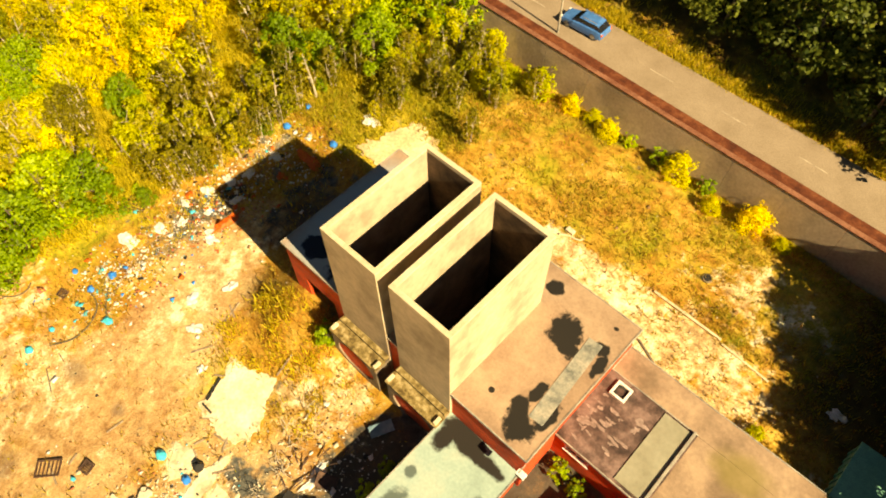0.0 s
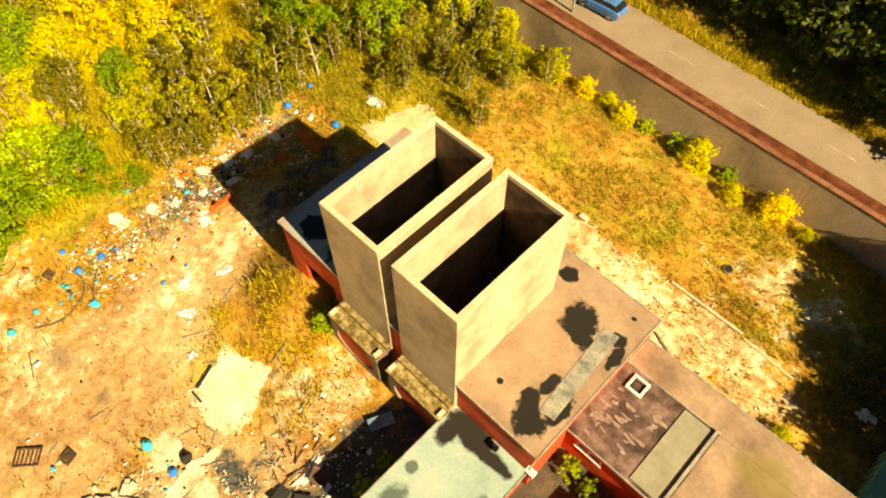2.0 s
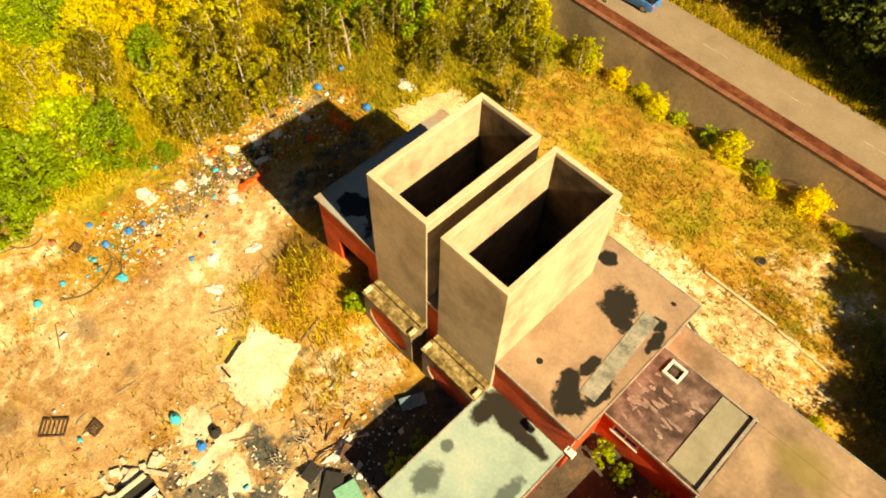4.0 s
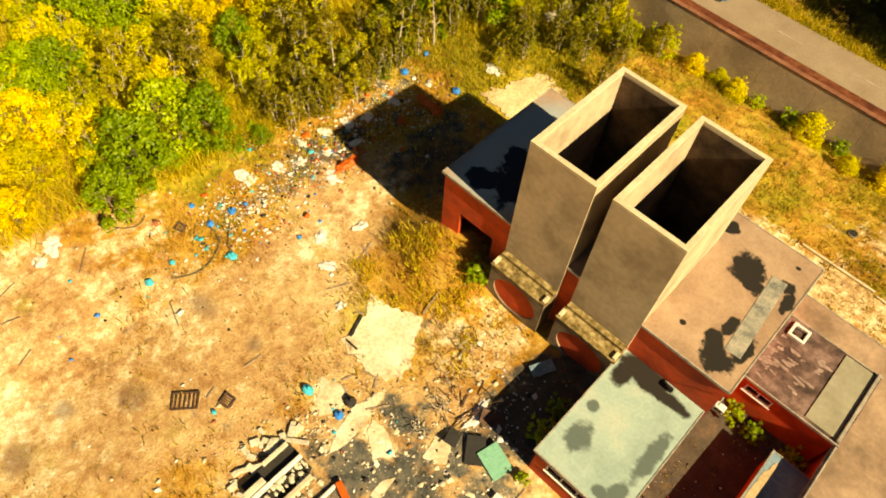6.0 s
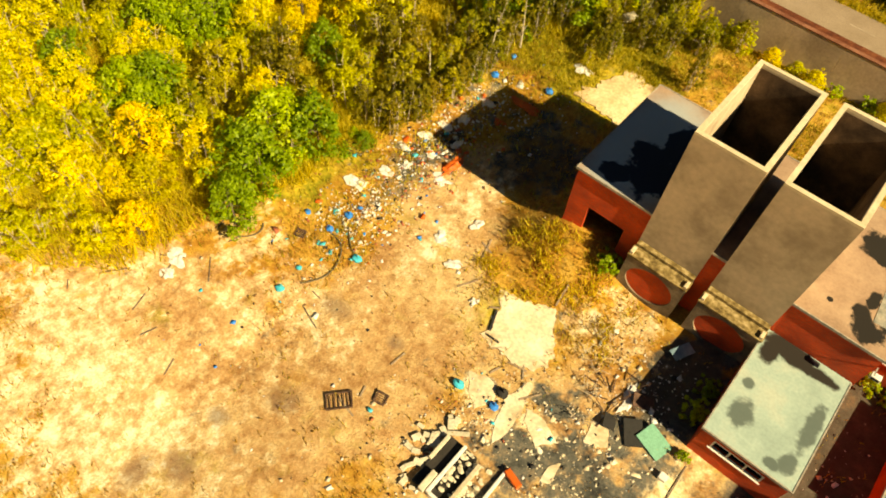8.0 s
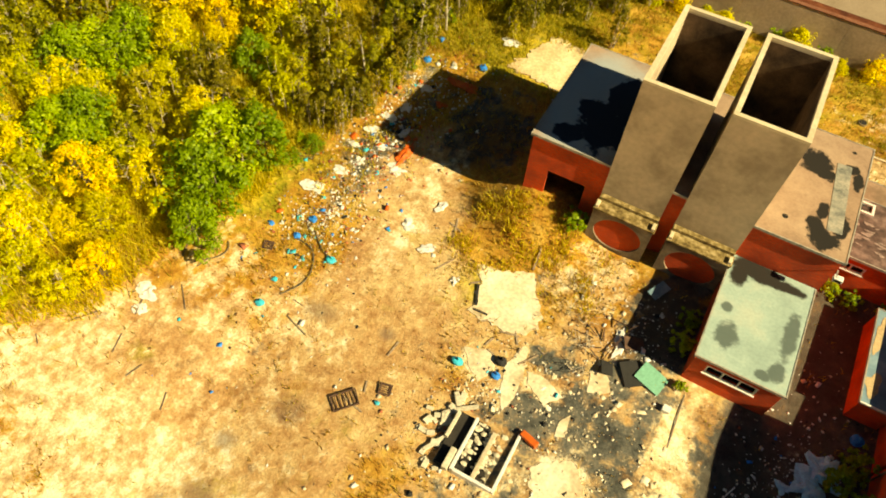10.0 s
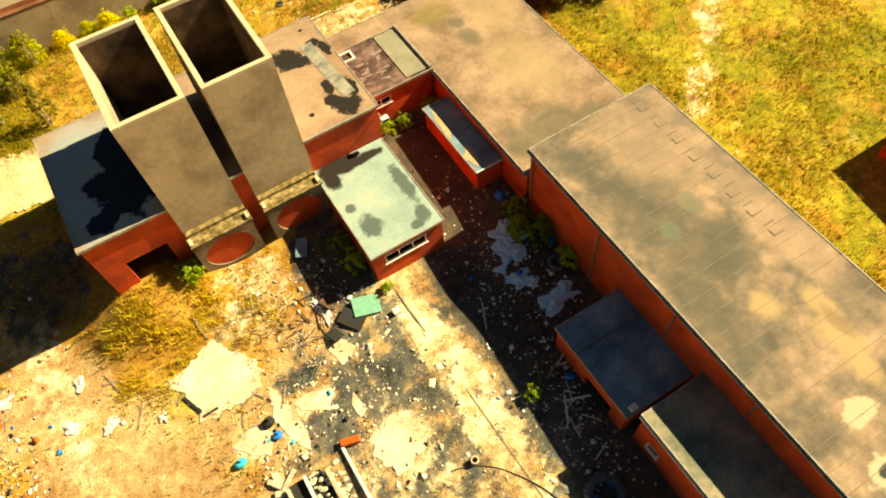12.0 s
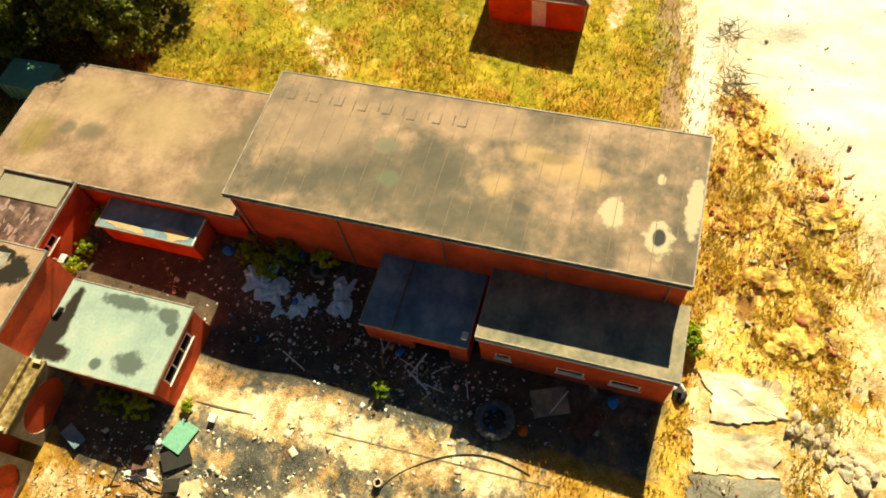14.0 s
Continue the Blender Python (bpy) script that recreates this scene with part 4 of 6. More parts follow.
used = set()


def plant(kind, x, y, scale=1.0, turn=0.0):
    src = kinds[kind][int(abs(x * 7 + y * 13)) % len(kinds[kind])]
    if src.name not in used:
        used.add(src.name)
        src.matrix_basis = sit(x, y, scale, turn)
    else:
        copy_thing(src, Matrix.Translation((x, y, ground_z(x, y) - 0.05)) @ Matrix.Rotation(turn, 4, "Z") @ Matrix.Diagonal((scale / src.scale.x, scale / src.scale.x, scale / src.scale.x, 1)))


EDGE = [(-60, -18), (-38, -16.5), (-33.5, -12.5), (-32.5, -6), (-30.5, -2.5), (-30, 4), (-28, 11), (-27, 20), (-22.5, 24), (-17, 28.5), (-14, 34)]


def edge_x(y):
    for (xa, ya), (xb, yb) in zip(EDGE, EDGE[1:]):
        if ya <= y <= yb:
            return xa + (xb - xa) * (y - ya) / (yb - ya)
    return -60


# the wood: yellow in the south-west, olive saplings towards the kilns, mixed behind
g = random.Random(77)
for i in range(17):
    for j in range(23):
        y = -17 + j * 2.55 + g.uniform(-1, 1)
        x = edge_x(min(y, 32)) - 1.2 - i * 2.3 + g.uniform(-0.9, 0.9)
        v = y - ROAD_SLOPE * x
        if x < -64 or v > 30.8 or (j + i * 3) % 19 == 4:
            continue
        d = noise.noise((x * 0.09, y * 0.09, 3.3)) + 0.25 * noise.noise((x * 0.4, y * 0.4, 9.1))
        if y > 3 and i < 4:
            kind = "thicket" if g.random() < 0.45 else "olive" if g.random() < 0.4 else "green" if g.random() < 0.15 else "yellow"
        elif y < -5:
            kind = "gold" if d > -0.12 else "yellow"
        else:
            kind = "gold" if d > 0.12 else "yellow" if d > -0.30 else "green" if d > -0.38 else "olive"
        s = g.uniform(0.7, 1.1) * (1.0 if i > 1 else 0.85)
        plant(kind, x, y, s, g.uniform(0, 6.28))
for k in range(42):
    y = g.uniform(4.5, 25)
    x = edge_x(y) + g.uniform(-0.6, 1.6)
    plant(("thicket", "thicket", "olive", "thicket", "green")[k % 5], x, y, g.uniform(0.4, 0.75) * (0.5 if k % 5 == 4 else 1), x * y)
for k in range(46):
    x, y = g.uniform(-27, -11.5), g.uniform(20.5, 31)
    if x < -19 or y > 25 or k % 4 == 0:
        plant("thicket" if k % 3 else "olive", x, y, g.uniform(0.35, 0.75), x + y)
plant("green", -31.2, -2.8, 1.15, 0.4)
plant("green", -32.6, 0.6, 1.05, 2.0)
plant("green", -30.2, -5.4, 0.8, 1.0)
bare = tree("bare_sapling", "tall leaning sapling with a pale nearly bare trunk", "tree", M_LEAF_OLIVE, 6.0, 0.9, 301, 0.55, 10, 12, 0.11, M_PALEBARK, lean_=0.9, gap=0.3, group="bare saplings")
bare.matrix_basis = sit(-26.4, 16.2, 1.0, 0.6)
for x, y, s in ((-25.6, 19.4, 0.9), (-28.4, 12.0, 0.85), (-27.4, 7.2, 0.7)):
    copy_thing(bare, Matrix.Translation(Vector((x, y, ground_z(x, y) - 0.05))) @ Matrix.Rotation(x * 3, 4, "Z") @ Matrix.Diagonal((s, s, s, 1)))
for x, y, s in ((-24.4, 24.8, 0.95), (-22.6, 30.3, 1.2), (-26.2, 28.5, 1.1)):
    plant("green", x, y, s, x)
for x, y, s in ((-0.9, 31.2, 1.0), (5.2, 30.9, 0.95), (2.5, 30.0, 0.6), (-13.0, 30.9, 1.1), (-18.2, 31.3, 1.35), (-10.2, 31.3, 0.7), (-6.6, 31.0, 0.75), (-8.2, 31.6, 0.6), (7.5, 30.6, 0.5), (-15.4, 30.0, 0.8), (-16.6, 28.2, 0.7), (12.6, 18.4, 0.45), (13.5, 17.6, 0.4)):
    plant("bush", x, y, s, x * 2)
for x, y, s in ((-2.4, 31.4, 0.9), (1.3, 31.6, 0.8), (-5.0, 31.5, 0.7), (-9.3, 6.1, 0.9), (0.2, -0.7, 0.5), (-0.7, 1.6, 0.9), (-0.8, 3.2, 0.8), (9.6, -3.0, 1.1), (9.3, -0.6, 1.0), (10.0, -5.2, 0.9), (6.0, 9.4, 0.8), (7.2, 9.3, 0.7), (3.5, -10.7, 0.6), (9.3, 9.4, 0.8), (8.8, -1.9, 1.0), (9.9, -25.7, 0.9), (10.6, -25.6, 0.8)):
    plant("weed", x, y, s, x * 3)
# the last four dark trees are added to widen the shade behind the container
for x, y, s in ((-13.5, 43.5, 1.0), (-9.0, 44.5, 1.0), (-5.2, 42.6, 0.85), (-2.0, 46.5, 1.1), (0.8, 42.0, 0.9), (4.4, 43.8, 1.05), (6.8, 41.0, 0.85), (9.8, 44.2, 1.05), (11.5, 40.6, 0.9), (15.2, 42.4, 1.0), (-7.0, 49.5, 1.1), (3.0, 49.5, 1.1), (9.0, 50.0, 1.1), (-14.0, 50.0, 1.1), (18.0, 46.5, 1.1), (20, 40.8, 0.9), (-19, 45, 0.9),
                (24.5, 15.5, 0.85), (26.8, 18.8, 1.0), (22.6, 20.5, 0.85), (24.4, 24.5, 1.05), (20.5, 26.5, 0.95), (28.5, 14.0, 0.8), (29.0, 23.0, 1.05), (25.4, 29.0, 1.05), (19.6, 30.0, 0.9), (31.5, 18.2, 1.0), (22.8, 14.0, 0.55), (33.5, 25.5, 1.1), (20.6, 23.6, 0.8), (18.2, 29.4, 0.85), (23.0, 31.2, 0.95), (16.4, 31.0, 0.6)):
    plant("dark", x, y, s, x + y)


# ---- grass, litter and rubble: too many to count ----
def blades(name, material, pts, h, seed, per=4, spread=0.14, label="", category="grass"):
    gg = np.random.default_rng(seed)
    n = len(pts) * per
    p = np.repeat(np.array(pts), per, axis=0) + np.concatenate([gg.normal(scale=spread, size=(n, 2)), np.zeros((n, 1))], axis=1)
    a = gg.uniform(0, 2 * np.pi, n)
    hh = h * gg.uniform(0.4, 1.25, n)
    ln = gg.normal(scale=0.45, size=(n, 2)) * hh[:, None]
    w = 0.028 + 0.02 * gg.random(n)
    dx, dy = np.cos(a) * w, np.sin(a) * w
    z = np.zeros(n)
    v = np.stack([p + np.stack([dx, dy, z - 0.05], 1), p + np.stack([-dx, -dy, z - 0.05], 1), p + np.stack([ln[:, 0], ln[:, 1], hh], 1)], axis=1).reshape(-1, 3)
    me = bpy.data.meshes.new(name)
    me.vertices.add(3 * n)
    me.vertices.foreach_set("co", v.ravel())
    me.loops.add(3 * n)
    me.loops.foreach_set("vertex_index", np.arange(3 * n))
    me.polygons.add(n)
    me.polygons.foreach_set("loop_start", np.arange(0, 3 * n, 3))
    me.materials.append(material)
    me.update(calc_edges=True)
    return tagged(new(name, me), label, category, kind="stuff")


BUILT = [(-13.6, 5.0, 7.2, 17.0), (-0.1, 4.7, -0.1, 7.4), (4.8, 10.1, 10.1, 16.9), (10.2, 18.8, -0.5, 16.9), (10.2, 18.9, -24.5, -0.5), (6.1, 10.4, -24.9, -8.9), (8.3, 10.1, 2, 8.4), (-8.5, 0, 6.0, 7.3), (30.8, 40.8, -16.5, -9.2), (-9.9, -6.2, -10.9, -7.5), (16.7, 19.3, 17.3, 21.3), (-12.6, -8.8, -1.9, 1.9), (-18.8, -13.4, 17.6, 21.8), (3.6, 9.2, -30.6, -26.2)]


def free(x, y):
    return not any(a < x < b and c < y < d for a, b, c, d in BUILT) and y - ROAD_SLOPE * x < WALL_V - 0.1


g = random.Random(5)
straw_pts, green_pts, verge_pts = [], [], []
for _ in range(90000):
    x, y = g.uniform(-45, 40), g.uniform(-30, 33)
    if not free(x, y):
        continue
    so, gr, co, sa = zones(x, y)
    dens = 0.25 + 0.75 * smooth01(-0.25, 0.3, noise.noise((x * 0.25, y * 0.25, 6.6)))
    if g.random() < dens * (1 - 0.93 * so) * (1 - 0.95 * co) * (1 - 0.9 * sa):
        (green_pts if g.random() < 0.15 + gr * 0.55 else straw_pts).append((x, y, ground_z(x, y)))
blades("dry_grass", M_STRAW, straw_pts, 0.32, 1, 4, 0.15, "thin dry straw-coloured grass on the waste ground")
blades("green_grass", M_GRASS, green_pts, 0.30, 2, 5, 0.15, "yellow-green rough grass among dry straw")
tall = [(x, y, ground_z(x, y)) for x, y in ((g.uniform(-16, -6), g.uniform(1.0, 7.2)) for _ in range(2200)) if free(x, y) and noise.noise((x * 0.6, y * 0.6, 3.9)) > 0.1]
tall += [(x, y, ground_z(x, y)) for x, y in ((g.gauss(-25, 1.8), g.gauss(7, 4.5)) for _ in range(700)) if free(x, y) and noise.noise((x * 0.5, y * 0.5, 1.9)) > 0.0]
back_ = [(x, y, ground_z(x, y)) for x, y in ((g.uniform(-26, -14), g.uniform(17.5, 30)) for _ in range(2200)) if free(x, y)]
blades("rough_grass", M_GRASS, back_, 0.45, 13, 4, 0.3, "rough yellow-green grass behind the kiln house")
blades("tall_grass", M_UNDER, tall, 0.4, 3, 4, 0.3, "tall dry grass and weeds beside the kiln house")
scrub = [(x, y, ground_z(x, y)) for x, y in ((g.uniform(-62, -22), g.uniform(-18, 31)) for _ in range(16000)) if x < edge_x(min(y, 32)) + 1.0]
blades("undergrowth", M_UNDER, scrub, 1.3, 4, 8, 0.35, "yellow-green undergrowth below the trees", "undergrowth")
weeds = [(x, y, ground_z(x, y)) for x, y in ((g.uniform(3, 38), g.gauss(-29, 3.2)) for _ in range(6000)) if y < -25 and not (3.2 < x < 9.5 and -30.9 < y < -26) and x < 21 + 0.6 * (y + 32) and noise.noise((x * 0.3, y * 0.3, 1.7)) > -0.05]
blades("dry_weeds", M_WEEDS, weeds, 0.4, 9, 5, 0.2, "golden dry weeds on the sandy south edge", "weeds")
vg = [(x, road_y(v, x), ground_z(x, road_y(v, x)) + 0.05) for x, v in ((g.uniform(-40, 35), 38.0 + abs(g.gauss(0, 1.3))) for _ in range(5000))]
blades("verge_grass", M_GRASS, vg, 0.35, 6, 4, 0.15, "dry verge grass along the road")


def chunks(name, material, pts, lo, hi, seed, flat=0.5, label="", category="litter"):
    """Small irregular broken pieces as one mesh."""
    gg = np.random.default_rng(seed)
    n = len(pts)
    base = np.array([(-1, -1, -1), (1, -1, -1), (1, 1, -1), (-1, 1, -1), (-1, -1, 1), (1, -1, 1), (1, 1, 1), (-1, 1, 1)], float)
    s = (lo + (1.25 * hi - lo) * gg.random((n, 1, 1)) ** 3) * gg.uniform(0.4, 1.2, (n, 1, 3)) * np.array([1, 1, flat])
    v = base[None] * s * (1 + 1.8 * (gg.random((n, 1, 1)) ** 6)) * gg.uniform(0.45, 1.1, (n, 8, 1))
    a = gg.uniform(0, 6.28, n)
    ca, sa = np.cos(a)[:, None], np.sin(a)[:, None]
    x = v[:, :, 0] * ca - v[:, :, 1] * sa
    y = v[:, :, 0] * sa + v[:, :, 1] * ca
    v = np.stack([x, y, v[:, :, 2] + v[:, :, 0] * gg.normal(scale=0.2, size=(n, 1))], 2) + np.array(pts)[:, None, :] + np.array([0, 0, 1.0]) * s[:, :, 2:3] * 0.5
    f = np.array([(0, 3, 2, 1), (4, 5, 6, 7), (0, 1, 5, 4), (1, 2, 6, 5), (2, 3, 7, 6), (3, 0, 4, 7)])
    idx = (f[None] + 8 * np.arange(n)[:, None, None]).reshape(-1)
    me = bpy.data.meshes.new(name)
    me.vertices.add(8 * n)
    me.vertices.foreach_set("co", v.reshape(-1, 3).ravel())
    me.loops.add(24 * n)
    me.loops.foreach_set("vertex_index", idx)
    me.polygons.add(6 * n)
    me.polygons.foreach_set("loop_start", np.arange(0, 24 * n, 4))
    me.materials.append(material)
    me.update(calc_edges=True)
    return tagged(new(name, me), label, category, kind="stuff")


def scatter(spots, seed):
    gg = random.Random(seed)
    out = []
    for cx, cy, sx, sy, n in spots:
        for _ in range(n):
            x, y = gg.gauss(cx, sx), gg.gauss(cy, sy)
            if free(x, y):
                out.append((x, y, ground_z(x, y)))
    return out


def plain(name, c, rough=0.6, spec=0.4):
    return mat(name, [tuple(v * 0.8 for v in c), c], 3.0, rough, 0.1, 14, spec)


M_SCRAP_W = plain("white_plastic", (0.78, 0.76, 0.72))
M_SCRAP_B = plain("blue_plastic", (0.02, 0.24, 0.74))
M_SCRAP_T = plain("turquoise_plastic", (0.03, 0.50, 0.66))
M_SCRAP_O = plain("orange_plastic", (0.72, 0.13, 0.02))
M_SCRAP_D = plain("charred_scrap", (0.03, 0.028, 0.026), 0.9)
M_RUBBLE = mat("pale_rubble", [(0.45, 0.36, 0.24), (0.62, 0.52, 0.38)], 2, 0.95, 0.3)
M_BRICKBIT = plain("broken_brick", (0.42, 0.13, 0.07), 0.95)
M_TIMBER = mat("weathered_timber", [(0.22, 0.15, 0.09), (0.42, 0.32, 0.22)], 5, 0.9, 0.2)
M_STEEL = mat("rusted_steel", [(0.07, 0.04, 0.03), (0.16, 0.09, 0.06)], 4, 0.7, 0.2, metal=0.3)
M_RUBBER = mat("tyre_rubber", [(0.06, 0.066, 0.072), (0.13, 0.14, 0.15)], 3, 0.75, 0.2)
M_LBLUE = plain("pale_blue_sheet", (0.50, 0.84, 1.0))
M_CLAY = mat("mound_earth", [(0.28, 0.13, 0.04), (0.62, 0.40, 0.10), (0.84, 0.64, 0.20)], 1.6, 0.95, 0.6, 5)
M_TRACK = mat("worn_track", [(0.30, 0.19, 0.11), (0.42, 0.29, 0.18)], 0.8, 0.95, 0.2, 6)
M_TILE = mat("brown_roof_tile", [(0.33, 0.25, 0.18), (0.46, 0.36, 0.26)], 2.5, 0.9, 0.2)
M_GREENP = plain("green_sheet", (0.17, 0.42, 0.30))

dump = [(-25, 8, 1.8, 3.2, 900), (-24.3, 0.5, 1.3, 1.8, 700), (-24, 14.5, 2.6, 1.6, 420), (-23, -4, 3, 3, 90)]
yard = [(-9, -6, 2.0, 1.6, 90), (-8.5, -10, 2.2, 1.8, 90), (-3, -0.5, 1.2, 1.5, 90), (-4.5, -6, 2.5, 3, 40), (6, -6, 2.0, 5, 120), (5, -13, 1.6, 3, 110), (-5.5, 2.4, 0.9, 1.2, 60), (7, 4, 1.5, 4, 40)]
wide = [(-18, -6, 9, 8, 90), (0, 24, 9, 5, 90), (-2, -14, 5, 4, 160), (-5, -4, 3, 2.5, 160)]
chunks("white_litter", M_SCRAP_W, scatter(dump + [(6.6, -5, 1.6, 4, 480), (5.0, -12.5, 1.5, 3.2, 420), (-3, 1.5, 1.0, 2.0, 140)] + [(a, b, c, d, n // 2) for a, b, c, d, n in yard] + [(-18, -6, 9, 8, 60)], 1), 0.02, 0.085, 1, 0.4, "scattered white plastic and paper litter")
chunks("dark_litter", M_SCRAP_D, scatter([(a, b, c, d, n // 2) for a, b, c, d, n in dump] + yard + [(-18, -6, 9, 8, 50)], 2), 0.015, 0.07, 2, 0.4, "scattered dark charred scraps")
chunks("rubble", M_RUBBLE, scatter(yard + wide + [(-9.5, -9.5, 1.8, 1.6, 240), (15, -30, 9, 3.0, 900), (11.5, -31.4, 1.2, 1.2, 300), (18.5, -30.5, 2.0, 1.5, 250), (6, -31, 2.5, 3, 200)], 3), 0.02, 0.075, 3, 0.4, "pale broken concrete rubble", "rubble")
chunks("brick_bits", M_BRICKBIT, scatter([(-24.5, 6, 2.2, 5, 420), (-9, -8, 2.5, 2, 60), (6, -8, 2, 5, 50), (16, -29, 8, 2.5, 160)], 4), 0.03, 0.08, 4, 0.6, "broken red brick bits", "rubble")
chunks("blue_litter", M_SCRAP_B, scatter([(-24.5, 3, 2.2, 7, 36), (6.5, -4, 1.8, 4, 22), (4.5, -14, 1.2, 2, 12)], 5), 0.04, 0.15, 5, 0.5, "small blue plastic litter")
chunks("turquoise_litter", M_SCRAP_T, scatter([(-24.5, 3, 2.2, 6, 60), (-9, -5, 2, 2, 8)], 6), 0.04, 0.17, 6, 0.5, "small turquoise plastic litter")
chunks("orange_litter", M_SCRAP_O, scatter([(-23.8, 8, 2.0, 5, 60)], 7), 0.05, 0.2, 7, 0.5, "small orange plastic litter")
chunks("earth_clods", mat("earth_clods", [(0.20, 0.10, 0.04), (0.34, 0.19, 0.08)], 2, 0.95, 0.3), scatter([(-20, -8, 10, 7, 260), (-8, 0, 6, 6, 300), (5, 25, 14, 3, 500), (15, -31, 9, 3, 500)], 8), 0.015, 0.06, 8, 0.7, "small brown clods and dry weed stumps", "soil")


# ---- single things lying about ----
def lump(bm, at, rx, ry, rz, seed, sub=2, rough=0.35):
    r = bmesh.ops.create_icosphere(bm, subdivisions=sub, radius=1.0)
    for v in r["verts"]:
        k = 1 + rough * noise.noise(v.co * 1.7 + Vector((seed, seed * 0.3, 0))) + rough * 0.5 * noise.noise(v.co * 4 + Vector((0, seed, 0)))
        v.co = Vector((v.co.x * rx * k, v.co.y * ry * k, max(-0.5, v.co.z) * rz * k)) + Vector(at)
    return bm


def on_ground(x, y, up=0.0):
    return (x, y, ground_z(x, y) + up)


def bag(name, label, x, y, r, material, seed, cat_="bag"):
    bm = lump(bmesh.new(), (0, 0, r * 0.3), r, r * 0.8, r * 0.6, seed)
    tube(bm, (r * 0.1, 0, r * 0.8), (r * 0.25, 0.05, r * 1.15), r * 0.12, r * 0.28, 7)
    ob = part(name, bm, material)
    ob.location = on_ground(x, y)
    return tagged(ob, label, cat_)


for k, (x, y, r) in enumerate(((-24.8, -0.3, 0.32), (-25.0, -1.9, 0.28), (-27.1, -1.9, 0.24), (-21.1, 17.1, 0.35), (-25.4, 16.1, 0.35), (-11.45, -5.0, 0.36), (-9.1, -4.8, 0.28), (9.3, 0.9, 0.4), (10.2, -2.2, 0.33), (7.2, -4.2, 0.22), (11.5 - 1.4, -3.4, 0.3))):
    bag("blue_bag", "tied blue plastic bag on the ground", x, y, r, M_SCRAP_B if k not in (5,) else M_SCRAP_T, k, "bag")
for k, (x, y, r) in enumerate(((-24.3, -5.3, 0.22), (-24.1, -7.1, 0.3), (-14.2, -9.3, 0.18), (-22.0, -2.4, 0.35))):
    bag("turquoise_bag", "small turquoise plastic bag on dry ground", x, y, r, M_SCRAP_T, 20 + k)
bag("black_bag", "black rubbish bag beside pale sand", -9.2, -3.9, 0.4, M_SCRAP_D, 40)


def sheet(name, label, x, y, rx, ry, material, seed, h=0.16, cat_="sheet"):
    """A crumpled sheet lying on the ground, with a ragged outline and a thin edge."""
    bm = bmesh.new()
    n, rings = 22, 5

    def point(i, j):
        a, u = i * math.tau / n, j / rings
        k = 0.95 + 0.9 * noise.noise((1.2 * math.cos(a) + seed, 1.2 * math.sin(a), 0.4 * seed)) + 0.4 * noise.noise((3 * math.cos(a), 3 * math.sin(a) + seed, 2.0))
        k = max(0.35, k)
        px, py = rx * k * u * math.cos(a), ry * k * u * math.sin(a)
        z = 0.03 + h * max(0.0, 0.45 + 1.1 * noise.noise((px * 3.0 + seed, py * 3.0, seed))) * (1.05 - u)
        return Vector((px, py, z))
    top = [[bm.verts.new(point(i, j)) for i in range(n)] for j in range(1, rings + 1)]
    mid = bm.verts.new(point(0, 0))
    for i in range(n):
        bm.faces.new((mid, top[0][i], top[0][(i + 1) % n]))
        for j in range(rings - 1):
            bm.faces.new((top[j][i], top[j + 1][i], top[j + 1][(i + 1) % n], top[j][(i + 1) % n]))
    low = [bm.verts.new(v.co - Vector((0, 0, 0.03))) for v in top[-1]]
    for i in range(n):
        bm.faces.new((top[-1][i], low[i], low[(i + 1) % n], top[-1][(i + 1) % n]))
    ob = part(name, bm, material)
    ob.location = on_ground(x, y, 0.02)
    return tagged(ob, label, cat_)


for k, (x, y, rx, ry) in enumerate(((-24.3, 13.7, 0.55, 0.5), (-19.1, 2.3, 0.5, 0.45), (-17.0, 1.2, 0.6, 0.35), (-17.8, 4.6, 0.3, 0.5), (-22.3, 6.2, 0.7, 0.45), (-26.4, 2.2, 0.75, 0.5), (-25.8, 8.6, 0.5, 0.4), (-24.3, 7.5, 0.4, 0.4), (-20.3, 20.4, 0.8, 0.6), (-14.2, -0.2, 0.25, 0.3), (-3.6, 0.2, 0.35, 0.9), (-25.2, 10.2, 0.5, 0.35), (-24.6, 11.6, 0.4, 0.6), (-26.0, 6.8, 0.5, 0.3), (-24.9, 5.6, 0.35, 0.45), (-25.6, 4.2, 0.5, 0.3), (-23.6, 9.4, 0.3, 0.5), (-30.6, -9.8, 0.7, 0.5), (-30.2, -10.9, 0.5, 0.4))):
    sheet("white_sheet", "crumpled white plastic sheet on bare soil", x, y, rx, ry, M_SCRAP_W, k + 1.0)
for k, (x, y, rx, ry) in enumerate(((7.8, -1.8, 1.1, 0.9), (7.5, -2.9, 0.7, 0.8), (8.3, -1.2, 0.6, 0.6), (7.0, -4.5, 0.8, 0.6), (7.4, -5.2, 0.5, 0.5), (7.9, -6.8, 1.3, 0.55), (8.7, -6.4, 0.6, 0.5), (6.4, -3.4, 0.4, 0.4))):
    sheet("pale_blue_sheet", "torn pale-blue sheeting in the shaded yard", x, y, rx, ry, M_LBLUE, k + 30.0, 0.3)
for k, (x, y, rx, ry) in enumerate(((-22.5, 7.9, 0.4, 1.4), (-21.4, 15.2, 1.5, 0.35), (-22.4, 13.0, 0.5, 0.25))):
    sheet("orange_tarpaulin", "twisted orange tarpaulin strip on the ground", x, y, rx, ry, M_SCRAP_O, k + 50.0, 0.3, "tarpaulin")


